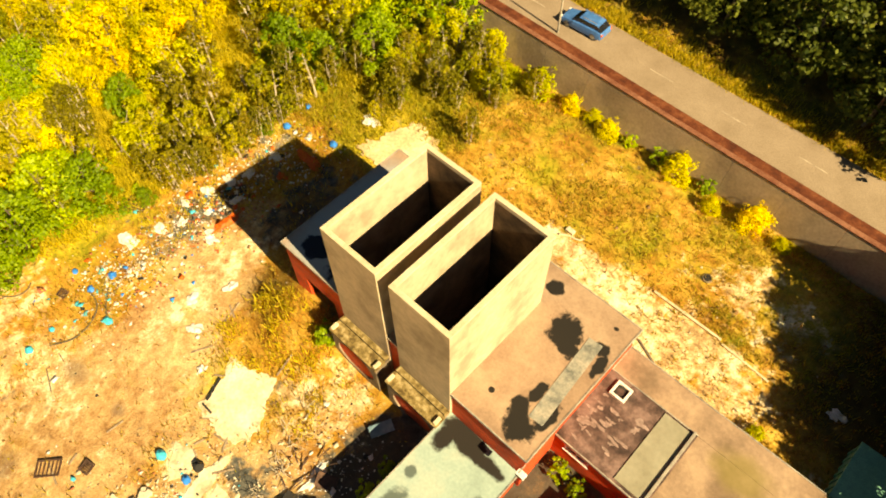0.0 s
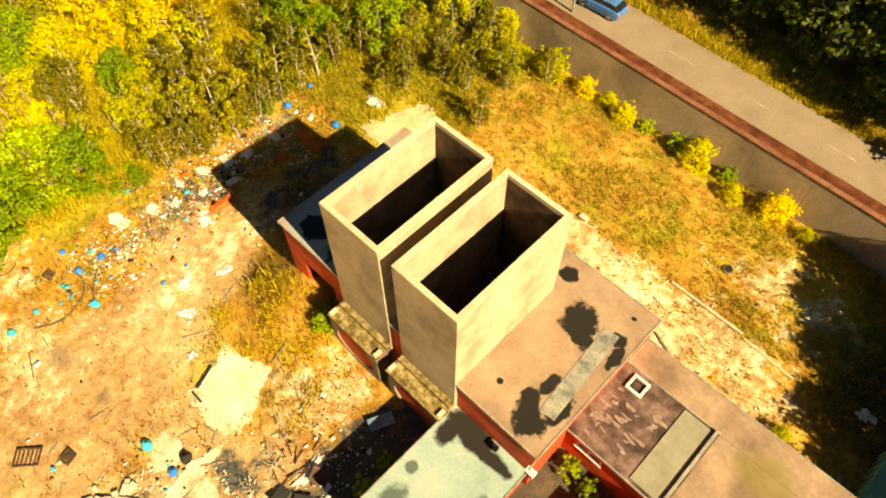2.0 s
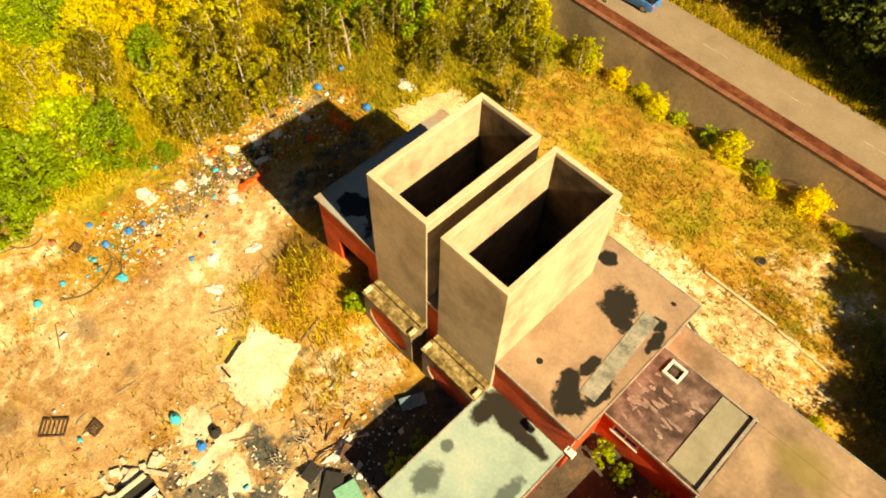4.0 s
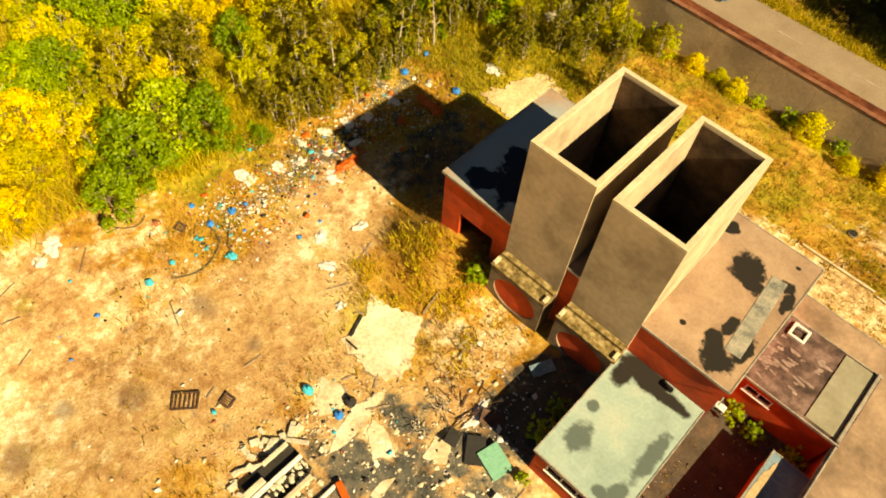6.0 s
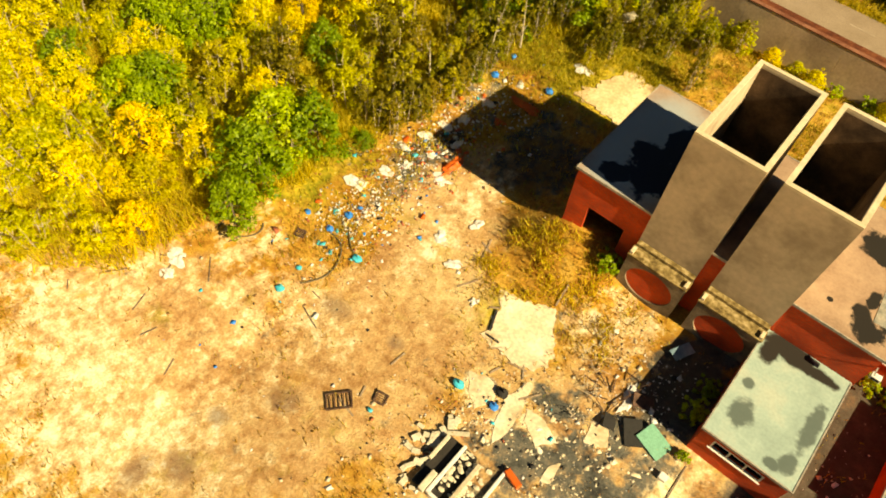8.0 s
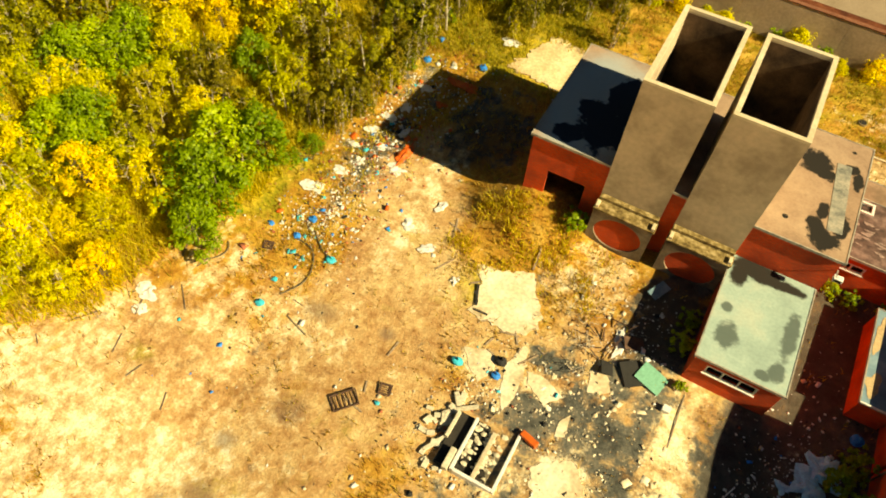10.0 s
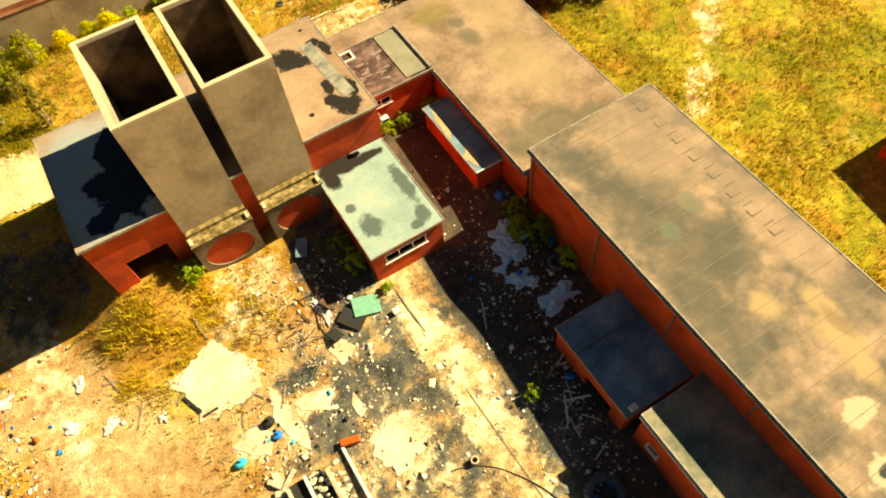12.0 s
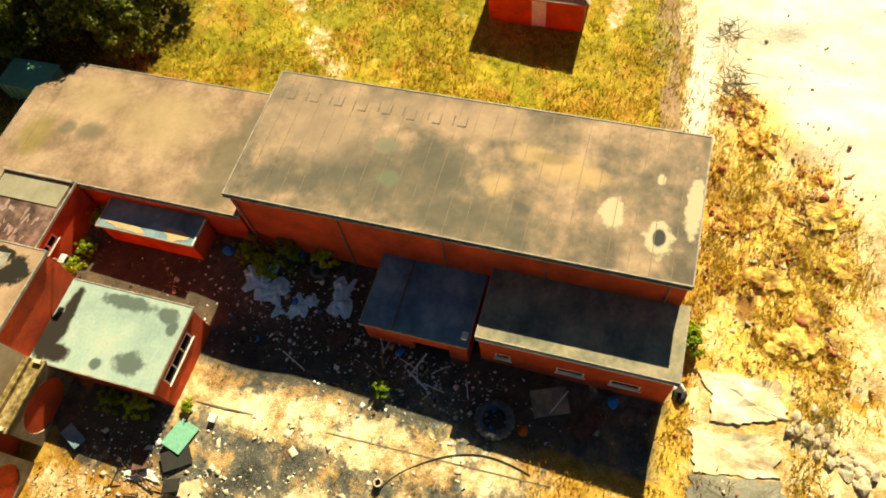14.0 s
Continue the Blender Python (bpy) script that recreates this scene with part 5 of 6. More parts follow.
def bar(name, label, a, b, w, h, material, cat_="timber"):
    a, b = Vector(on_ground(*a[:2], a[2] if len(a) > 2 else 0.04)), Vector(on_ground(*b[:2], b[2] if len(b) > 2 else 0.04))
    q = (b - a).to_track_quat("X", "Z")
    ob = part(name, bx(0, (b - a).length, -w / 2, w / 2, -h / 2, h / 2, bevel=min(w, h) * 0.12), material)
    ob.matrix_basis = Matrix.LocRotScale(a, q, None)
    return tagged(ob, label, cat_)


# hose coils in the dump
def hose(name, label, pts, r, material):
    cu = bpy.data.curves.new(name, "CURVE")
    cu.dimensions = "3D"
    cu.bevel_depth = r
    cu.bevel_resolution = 3
    sp = cu.splines.new("NURBS")
    sp.points.add(len(pts) - 1)
    for p, (x, y) in zip(sp.points, pts):
        p.co = (*on_ground(x, y, r + 0.02), 1)
    sp.use_endpoint_u = True
    sp.order_u = 4
    tmp = bpy.data.objects.new("tmp", cu)
    me = bpy.data.meshes.new_from_object(tmp)
    bpy.data.objects.remove(tmp)
    me.materials.clear()
    me.materials.append(material)
    return tagged(new(name, me), label, "hose")


M_HOSE = plain("dull_hose", (0.12, 0.10, 0.06), 0.7)
hose("hose", "long dull hose curved across dry soil", [(-24.9, -2.1), (-23.7, -2.0), (-22.9, -2.9), (-22.5, -4.0), (-22.6, -5.0), (-23.4, -6.0)], 0.05, M_HOSE)
hose("hose", "grey hose lying beside turquoise scraps", [(-24.2, -1.0), (-23.2, -1.9), (-22.6, -2.3), (-21.8, -2.4)], 0.05, M_HOSE)
hose("hose", "dark hose across the worn concrete yard", [(-2.2, -11.6), (-0.8, -11.9), (0.6, -13.6), (1.6, -15.4), (1.9, -17.2), (1.4, -19.0)], 0.03, M_HOSE)
hose("cable", "thin dark cable curled on dry soil", [(-28.6, -4.5), (-27.9, -5.0), (-28.3, -5.9), (-29.2, -6.4)], 0.04, M_HOSE)
gg = random.Random(9)
for k in range(16):
    x, y, a, l = gg.uniform(4.2, 6.4), gg.gauss(-12.0, 1.6), gg.uniform(0, 3.14), gg.uniform(0.5, 1.5)
    bar("white_batten", "thin pale batten in a heap of shaded debris", (x, y, 0.1), (x + l * math.cos(a), y + l * math.sin(a), gg.uniform(0.05, 0.4)), 0.06, 0.04, M_SCRAP_W if k % 3 else M_TIMBER, "batten")
for k in range(14):
    x, y, a, l = gg.gauss(-4.4, 0.8), gg.gauss(-0.4, 0.9), gg.uniform(0, 3.14), gg.uniform(0.6, 1.6)
    bar("charred_rod", "charred metal rod in a heap by the office", (x, y, 0.08), (x + l * math.cos(a), y + l * math.sin(a), gg.uniform(0.05, 0.45)), 0.05, 0.05, M_STEEL, "metal rod")
for k in range(22):
    x, y, a, l = gg.uniform(-16, -4), gg.uniform(-12, 3.5), gg.uniform(0, 3.14), gg.uniform(0.5, 1.6)
    if free(x, y):
        bar("plank", "loose weathered plank on the yard", (x, y), (x + l * math.cos(a), y + l * math.sin(a)), 0.11, 0.04, M_TIMBER, "plank")
for k in range(12):
    x, y, a, l = gg.uniform(-34, -20), gg.uniform(-17, -5), gg.uniform(0, 3.14), gg.uniform(0.6, 2.0)
    bar("branch", "fallen bare branch on dry grass", (x, y), (x + l * math.cos(a), y + l * math.sin(a)), 0.06, 0.05, M_BARK, "branch")
# the burnt heap by the office: folded frame panels and a green sheet
for k, (x, y, sx, sy, tilt, mt, nm, lb) in enumerate(((-2.5, -1.3, 0.5, 0.75, 8, M_SCRAP_D, "black_board", "charred black panel leaning on debris"), (-1.4, -1.0, 0.6, 0.8, 8, M_GREENP, "green_board", "faded green panel lying by the office"), (-3.0, 0.5, 0.4, 0.6, 12, M_STEEL, "steel_board", "bent rusted steel panel on a heap"), (-2.9, 4.6, 0.35, 0.7, 3, M_ROOF_BLUE, "grey_board", "grey board lying in the shade"), (-3.8, -1.6, 0.35, 0.5, 15, M_SCRAP_D, "black_board", "charred black panel leaning on debris"))):
    bm = bx(-sx, sx, -sy, sy, 0, 0.05, bevel=0.015)
    for v in bm.verts:
        v.co.z += 0.03 * noise.noise((v.co.x * 2, v.co.y * 2, k))
    ob = part(nm, bm, mt)
    ob.matrix_basis = Matrix.Translation(on_ground(x, y, 0.18)) @ Euler((radians(tilt), radians(-tilt * 0.6), radians(35 + 40 * k))).to_matrix().to_4x4()
    tagged(ob, lb, "board")
# grates
def grate(x, y, turn, w, l):
    t = thing("steel_grate", on_ground(x, y, 0.06), "rusted steel grate lying on dry grass", "grate")
    m = Matrix.Rotation(turn, 4, "Z")
    for a in ((-w, w, -l, -l + 0.07), (-w, w, l - 0.07, l), (-w, -w + 0.07, -l + 0.07, l - 0.07), (w - 0.07, w, -l + 0.07, l - 0.07)):
        ob = part("frame", bx(*a, 0, 0.07), M_STEEL)
        ob.parent = t
    for k in range(5):
        yy = -l + 2 * l * (k + 1) / 6
        ob = part("bar", bx(-w + 0.07, w - 0.07, yy - 0.025, yy + 0.025, 0.01, 0.06), M_STEEL)
        ob.parent = t
    t.matrix_basis = Matrix.Translation(on_ground(x, y, 0.06)) @ m @ Matrix.Rotation(radians(6), 4, "X")
    return t


grate(-15.9, -10.0, -0.75, 0.5, 0.75)
grate(-14.2, -8.4, 0.2, 0.35, 0.35)
grate(-26.2, -3.4, 0.3, 0.35, 0.3)
grate(-28.9, 4.4, 0.4, 0.8, 0.7)

# concrete pit with two cells
pit = thing("concrete_pit", on_ground(-8.0, -9.2), "broken two-cell concrete pit with white kerbs, filled with rubble", "pit")
pz = ground_z(-8.0, -9.2)
for nm, a in (("kerb", (-8.9, -8.72, -10.75, -7.6)), ("kerb", (-6.5, -6.32, -10.8, -7.3)), ("kerb", (-8.72, -6.5, -10.8, -10.62)), ("divider", (-7.75, -7.5, -10.62, -7.9))):
    part(nm, bx(*a, pz - 0.35, pz + 0.42, bevel=0.04), M_RUBBLE if nm == "divider" else M_SCRAP_W, pit)
part("floor_slab", bx(-9.85, -6.3, -10.7, -7.6, pz - 0.4, pz + 0.06), M_DARK, pit, "black pit floor")
part("fallen_slab", bx(-9.3, -8.96, -10.9, -9.7, pz + 0.0, pz + 0.5, bevel=0.05), M_PALE, pit, "fallen white concrete slab")
part("end_wall", bx(-9.95, -9.75, -9.3, -7.7, pz - 0.3, pz + 0.3, bevel=0.04), M_PALE, pit)
for k in range(70):
    x, y = gg.uniform(-8.6, -7.0), gg.uniform(-10.4, -7.7)
    s = gg.uniform(0.08, 0.22)
    bm = lump(bmesh.new(), (0, 0, 0), s, s * 0.7, s * 0.6, k, 1, 0.5)
    ob = part("rubble_stone", bm, M_PALE, pit)
    ob.matrix_basis = Matrix.Translation(Vector((x, y, pz + 0.12 + gg.uniform(0, 0.12))))
    ob.matrix_parent_inverse = Matrix.Translation(-pit.location)
for k in range(34):
    x, y = gg.gauss(-10.4, 0.6), gg.gauss(-8.8, 1.1)
    if not free(x, y):
        continue
    s = gg.uniform(0.12, 0.3)
    ob = part("concrete_block", bx(-s, s, -s * 0.6, s * 0.6, 0, s * 0.8, bevel=s * 0.12), M_PALE)
    ob.matrix_basis = Matrix.Translation(on_ground(x, y, -0.03)) @ Matrix.Rotation(gg.uniform(0, 3), 4, "Z")
    tagged(ob, "broken pale concrete block beside the pit", "block", "concrete blocks")
bar("orange_pipe", "short orange plastic pipe on worn concrete", (-6.4, -7.2, 0.18), (-5.4, -7.5, 0.18), 0.36, 0.32, M_SCRAP_O, "pipe")
bar("concrete_post", "fallen pale concrete post by the pit", (-10.1, -7.6, 0.1), (-9.1, -6.9, 0.1), 0.22, 0.2, M_PALE, "post")
bar("concrete_post", "fallen pale concrete post by the pit", (-10.6, -10.4, 0.1), (-9.9, -9.2, 0.1), 0.22, 0.2, M_PALE, "post")
ob = part("white_box", bx(-0.22, 0.22, -0.2, 0.2, 0, 0.3, bevel=0.03), M_SCRAP_W)
ob.location = on_ground(-0.1, -2.3)
tagged(ob, "small white box standing in the yard", "box")
# big tyre
bm = bmesh.new()
n, k = 40, 14
rows_ = []
for i in range(n):
    a = i * math.tau / n
    ring = []
    for j in range(k):
        b_ = j * math.tau / k
        rr_ = 0.78 + 0.27 * math.cos(b_) * (1 if math.cos(b_) > 0 else 0.8)
        if math.cos(b_) > 0.55:
            rr_ += 0.03 * (1 if (i // 1) % 2 else -1)
        ring.append(bm.verts.new((rr_ * math.cos(a), rr_ * math.sin(a), 0.3 + 0.3 * math.sin(b_))))
    rows_.append(ring)
for i in range(n):
    for j in range(k):
        bm.faces.new((rows_[i][j], rows_[(i + 1) % n][j], rows_[(i + 1) % n][(j + 1) % k], rows_[i][(j + 1) % k]))
ob = part("tyre", bm, M_RUBBER)
ob.location = on_ground(3.55, -16.7)
tagged(ob, "large worn tractor tyre lying flat in the yard", "tyre")
copy_thing(ob, Matrix.Translation(on_ground(9.4, -4.9)) @ Matrix.Diagonal((0.55, 0.55, 0.55, 1)))
for k, (x, y, sx, sy, a, mt, lb) in enumerate(((5.2, -19.2, 0.7, 0.95, 0.4, M_ROOF_LOW, "grey sheet-metal board lying in the shade"), (4.5, -21.3, 0.45, 0.9, 1.2, M_STEEL, "rusty steel board lying in the shade"), (5.6, -7.4, 0.4, 0.6, 0.7, M_STEEL, "rusted steel board among yard litter"))):
    ob = part("board", bx(-sx, sx, -sy, sy, 0, 0.04, bevel=0.012), mt)
    ob.matrix_basis = Matrix.Translation(on_ground(x, y, 0.12)) @ Euler((radians(5), radians(-7), a)).to_matrix().to_4x4()
    tagged(ob, lb, "board")
bar("white_batten", "long pale batten leaning on shaded debris", (5.9, -20.0, 0.5), (4.6, -19.3, 0.08), 0.06, 0.04, M_SCRAP_W, "batten")
bar("white_batten", "long pale batten leaning on shaded debris", (4.2, -12.9, 0.06), (4.9, -11.6, 0.3), 0.12, 0.05, M_SCRAP_W, "batten")
bar("white_batten", "long pale batten leaning on shaded debris", (4.6, -11.8, 0.3), (6.0, -12.4, 0.5), 0.1, 0.05, M_SCRAP_W, "batten")
bar("white_batten", "long pale batten lying in the yard", (3.6, -6.1, 0.1), (4.3, -4.6, 0.15), 0.07, 0.04, M_SCRAP_W, "batten")
bag("blue_bag", "tied blue plastic bag on the ground", 6.0, -22.3, 0.35, M_SCRAP_B, 63)
bag("orange_sack", "orange sack beside the tyre", 3.4, -18.2, 0.3, M_SCRAP_O, 61, "sack")
bag("black_sack", "black sack by the annex corner", 7.2, -25.5, 0.45, M_SCRAP_D, 62, "sack")
sheet("white_sheet", "crumpled white plastic sheet on bare soil", 7.7, -25.3, 0.5, 0.4, M_SCRAP_W, 70, 0.4)
sheet("grey_sheet", "grey plastic sheet beside the tyre", 2.2, -15.3, 0.6, 0.4, M_GREYSTAIN, 71, 0.2)
# pipe socket in the yard
pp = thing("drain_pipe", on_ground(-0.93, -11.85), "short upright drain pipe with a dark mouth", "pipe")
bm = bmesh.new()
for i in range(16):
    a0, a1 = i * math.tau / 16, (i + 1) * math.tau / 16
    for r0, r1, z0, z1 in ((0.22, 0.22, 0, 0.32), (0.22, 0.15, 0.32, 0.32), (0.15, 0.15, 0.32, 0)):
        vs = [bm.verts.new((r * math.cos(a), r * math.sin(a), z)) for r, a, z in ((r0, a0, z0), (r0, a1, z0), (r1, a1, z1), (r1, a0, z1))]
        bm.faces.new(vs)
bmesh.ops.remove_doubles(bm, verts=bm.verts, dist=0.001)
part("socket", bm, M_RIM).parent = pp
bm = bmesh.new()
bmesh.ops.create_circle(bm, cap_ends=True, radius=0.15, segments=16)
ob = part("mouth", bm, M_DARK)
ob.parent = pp
ob.location = (0, 0, 0.05)
# yard joint, curb lines
for a, b_ in (((0.55, -0.9), (0.75, -9)), ((0.75, -9), (1.1, -20)), ((-0.9, -3.5), (-0.8, -9))):
    bar("joint", "dark open joint between concrete slabs", (*a, 0.012), (*b_, 0.012), 0.07, 0.02, M_SEAM, "joint")
# manhole in the back grass, and stones
bm = bmesh.new()
tube(bm, (0, 0, -0.2), (0, 0, 0.1), 0.34, 0.32, 18)
mh = thing("manhole", on_ground(5.33, 25.34), "round open manhole with a pale rim in dry grass", "manhole")
part("rim", bm, M_SOOT).parent = mh
bm = bmesh.new()
bmesh.ops.create_circle(bm, cap_ends=True, radius=0.26, segments=18)
ob = part("mouth", bm, M_DARK)
ob.parent = mh
ob.location = (0, 0, 0.105)
for x, y, s in ((-3.2, 22.3, 0.3), (-20.8, 27.5, 0.6), (-19.4, 28.4, 0.5)):
    ob = part("stone_block", bx(-s, s, -s * 0.6, s * 0.6, 0, s * 0.7, bevel=s * 0.1), M_PALE)
    ob.matrix_basis = Matrix.Translation(on_ground(x, y, -0.03)) @ Matrix.Rotation(x, 4, "Z")
    tagged(ob, "pale concrete block in dry grass", "block")
hose("hose", "pale hose in the dry grass", [(-3.6, 21.6), (-2.9, 22.2), (-2.4, 21.8), (-2.2, 22.3)], 0.06, M_RIM)
bar("kerb_line", "low broken kerb along the back path", (3.4, 22.3, 0.05), (8.2, 22.2, 0.05), 0.16, 0.16, M_RIM, "kerb")
bar("kerb_line", "low broken kerb along the back path", (8.4, 22.0, 0.05), (11.6, 21.7, 0.05), 0.14, 0.12, M_RIM, "kerb")
# thin dark bar on the ground north of the rear wing
bar("kerb_line", "low dark line behind the rear wing", (4.6, 18.9, 0.05), (7.4, 17.7, 0.05), 0.12, 0.12, M_SEAM, "kerb")
# concrete apron beside the kiln house
def slab(name, label, pts, material, h=0.07, cat_="slab", kind="", seed=0.0):
    """A thin broken slab with ragged edges, laid on the ground."""
    cx, cy = sum(q[0] for q in pts) / len(pts), sum(q[1] for q in pts) / len(pts)
    ring = []
    for (xa, ya), (xb, yb) in zip(pts, pts[1:] + pts[:1]):
        n = max(2, int(math.hypot(xb - xa, yb - ya) / 0.16))
        for k in range(n):
            f = k / n
            x, y = xa + (xb - xa) * f, ya + (yb - ya) * f
            d = 0.35 * noise.noise((x * 1.1 + seed, y * 1.1, seed)) + 0.3 * noise.noise((x * 3.3, y * 3.3 + seed, 1.0))
            ring.append((cx + (x - cx) * (1 + d * 0.5), cy + (y - cy) * (1 + d * 0.5)))
    bm = bmesh.new()
    rings = []
    for u in (1.0, 0.66, 0.33):
        rings.append([bm.verts.new((cx + (x - cx) * u, cy + (y - cy) * u, ground_z(cx + (x - cx) * u, cy + (y - cy) * u) + h)) for x, y in ring])
    low = [bm.verts.new((x, y, ground_z(x, y) - 0.08)) for x, y in ring]
    mid = bm.verts.new((cx, cy, ground_z(cx, cy) + h))
    n = len(ring)
    for i in range(n):
        j = (i + 1) % n
        bm.faces.new((low[i], low[j], rings[0][j], rings[0][i]))
        for a, b_ in zip(rings, rings[1:]):
            bm.faces.new((a[i], a[j], b_[j], b_[i]))
        bm.faces.new((rings[-1][i], rings[-1][j], mid))
    return tagged(part(name, bm, material), label, cat_, kind=kind)


M_SCREED = mat("worn_screed", [(0.50, 0.35, 0.18), (0.66, 0.50, 0.28), (0.76, 0.62, 0.38)], 0.4, 0.95, 0.15, 5, grain=0.2)
M_LIME = mat("bleached_concrete", [(0.56, 0.42, 0.25), (0.76, 0.64, 0.44), (0.84, 0.77, 0.60)], 0.5, 0.95, 0.15, 5, grain=0.2)
slab("apron", "pale broken concrete apron behind the kiln house", [(-19.6, 18.1), (-15.3, 17.6), (-13.4, 17.4), (-13.2, 19.4), (-15.0, 22.4), (-17.6, 22.0)], M_SCREED, 0.1, "apron", "structure", 2.0)
slab("concrete_slab", "pale worn concrete slab on bare soil", [(-13.2, 1.4), (-11.6, 2.1), (-10.0, 2.3), (-9.0, 0.8), (-8.3, -0.9), (-9.6, -2.1), (-12.1, -1.9)], M_LIME, 0.06, seed=4.0)
for k, pts in enumerate(([(-11.4, -4.0), (-9.9, -3.4), (-9.4, -4.7), (-9.9, -5.5), (-10.8, -5.0)], [(-8.9, -3.8), (-8.4, -2.3), (-7.9, -3.0), (-7.6, -5.3), (-7.9, -6.5), (-8.5, -5.6)], [(-7.7, -3.7), (-6.4, -3.7), (-5.2, -4.3), (-6.1, -5.1), (-7.3, -4.4)], [(-5.2, -8.7), (-4.2, -7.6), (-3.2, -7.4), (-2.3, -8.6), (-2.6, -9.9), (-4.6, -10.3)], [(-4.9, -5.6), (-4.5, -5.0), (-4.3, -6.3), (-4.8, -6.6)], [(-4.6, -2.0), (-3.6, -1.9), (-3.1, -2.8), (-4.2, -3.4)])):
    slab("screed_patch", "pale broken screed patch on worn tarmac", pts, M_LIME, 0.03, "screed", seed=20.0 + 3 * k)
chunks("screed_chips", M_LIME, scatter([(-7.5, -4.5, 1.6, 1.8, 150), (-4.5, -3.5, 1.6, 1.8, 120), (-3.2, -8.6, 1.4, 1.6, 160), (-0.8, -7.0, 1.0, 3.5, 90), (-9.8, -6.2, 0.9, 0.8, 70), (-2.5, -13.0, 2.5, 2.5, 120)], 31), 0.025, 0.11, 31, 0.1, "flat pale flakes of broken screed on worn tarmac", "rubble")
# dark bars along the slab's west and south edges
bar("charred_batten", "dark bar along the edge of a slab", (-12.75, 0.2, 0.1), (-12.2, -1.2, 0.1), 0.14, 0.08, M_SCRAP_D, "batten")
bar("charred_batten", "dark bar along the edge of a slab", (-12.2, -1.5, 0.1), (-11.3, -1.5, 0.1), 0.12, 0.08, M_SCRAP_D, "batten")
slab("concrete_slab", "bleached concrete slab at the sandy yard edge", [(8.8, -26.4), (9.2, -30.0), (7.2, -30.7), (6.2, -27.4)], M_LIME, 0.1, seed=6.0)
slab("concrete_slab", "bleached concrete slab at the sandy yard edge", [(5.6, -26.2), (6.3, -30.3), (4.4, -30.5), (3.6, -26.6)], M_LIME, 0.1, seed=8.0)
slab("tarmac_patch", "grey worn tarmac patch beside bleached slabs", [(3.5, -26.2), (4.2, -30.6), (1.4, -31.5), (0.8, -27.0)], M_GREYSTAIN, 0.05, "tarmac", seed=9.0)


# ---- stone rows and mounds at the south edge ----
for k in range(46):
    f = gg.random()
    x, y = 7.3 - 2.0 * f + gg.gauss(0, 0.5), -30.9 - 3.6 * f + gg.gauss(0, 0.45)
    s = gg.uniform(0.16, 0.42)
    ob = part("boulder", lump(bmesh.new(), (0, 0, s * 0.3), s, s * 0.75, s * 0.6, k + 5, 2, 0.4), M_RUBBLE)
    ob.location = on_ground(x, y, -0.05)
    tagged(ob, "pale broken boulder in a row by the track", "boulder", "boulders")
mounds = [(12.0, -31.4, 1.2), (11.2, -30.2, 0.9), (18.7, -28.4, 0.8), (17.9, -27.1, 0.7), (19.6, -32.3, 1.2), (17.6, -30.3, 0.9), (15.0, -29.0, 0.9), (13.9, -31.4, 0.7), (24.2, -28.2, 0.8), (21.7, -25.6, 0.6), (10.7, -32.7, 0.9), (16.6, -33.2, 0.9), (20.6, -30.2, 0.8), (26.7, -27.0, 0.9), (14.6, -27.2, 0.6), (22.3, -31.6, 0.9)]
for k, (x, y, r) in enumerate(mounds):
    ob = part("earth_mound", lump(bmesh.new(), (0, 0, 0), r * 1.3, r * 1.0, r * 0.34, k + 90, 4, 0.75), M_CLAY)
    ob.matrix_basis = Matrix.Translation(on_ground(x, y, -0.12)) @ Matrix.Rotation(k * 1.3, 4, "Z")
    tagged(ob, "rough brown earth mound with dry weeds", "mound", "earth mounds")
crest = [(x + gg.gauss(0, r * 0.8), y + gg.gauss(0, r * 0.8), r) for x, y, r in mounds for _ in range(70)]
blades("mound_weeds", M_WEEDS, [(x, y, ground_z(x, y) + 0.08) for x, y, r in crest], 0.38, 19, 4, 0.2, "golden dry weeds growing over earth mounds", "weeds")
chunks("mound_clods", M_BRICKBIT, [(x, y, ground_z(x, y) + 0.1) for x, y, r in crest[::2]], 0.03, 0.12, 21, 0.6, "brown clods and brick bits on earth mounds", "soil")


def brushwood(x, y, r, n, seed, label):
    """A heap of bare twigs crossing each other."""
    b = random.Random(seed)
    bm = bmesh.new()
    for _ in range(n):
        a, d, l = b.uniform(0, 6.28), r * math.sqrt(b.random()), b.uniform(0.35, 1.0) * r
        p = Vector((d * math.cos(a), d * math.sin(a) * 0.6, b.uniform(0.0, 0.35)))
        t = b.uniform(0, 6.28)
        q = p + Vector((l * math.cos(t), l * math.sin(t), b.uniform(0.05, 0.6)))
        m = p.lerp(q, 0.5) + Vector((b.uniform(-0.1, 0.1), b.uniform(-0.1, 0.1), 0.05))
        tube(bm, p, m, 0.026, 0.02, 5)
        tube(bm, m, q, 0.02, 0.008, 5)
    ob = part("brushwood", bm, M_BARK if seed % 2 else M_PALEBARK)
    ob.location = on_ground(x, y)
    return tagged(ob, label, "brushwood", kind="stuff")


for k, (x, y, r, n) in enumerate(((32.8, -25.8, 1.2, 40), (28.6, -26.4, 1.5, 55), (26.9, -26.9, 1.0, 25), (19.8, -31.2, 1.2, 30))):
    brushwood(x, y, r, n, 2 * k + 1, "heap of dark bare brushwood on pale sand")
for k, (x, y, r, n) in enumerate(((-6.4, 0.9, 0.9, 16), (-5.6, -0.9, 0.9, 18), (-5.3, -2.6, 0.6, 12), (-6.8, 2.6, 0.7, 12))):
    brushwood(x, y, r, n, 2 * k + 2, "heap of pale dry twigs beside the burnt debris")


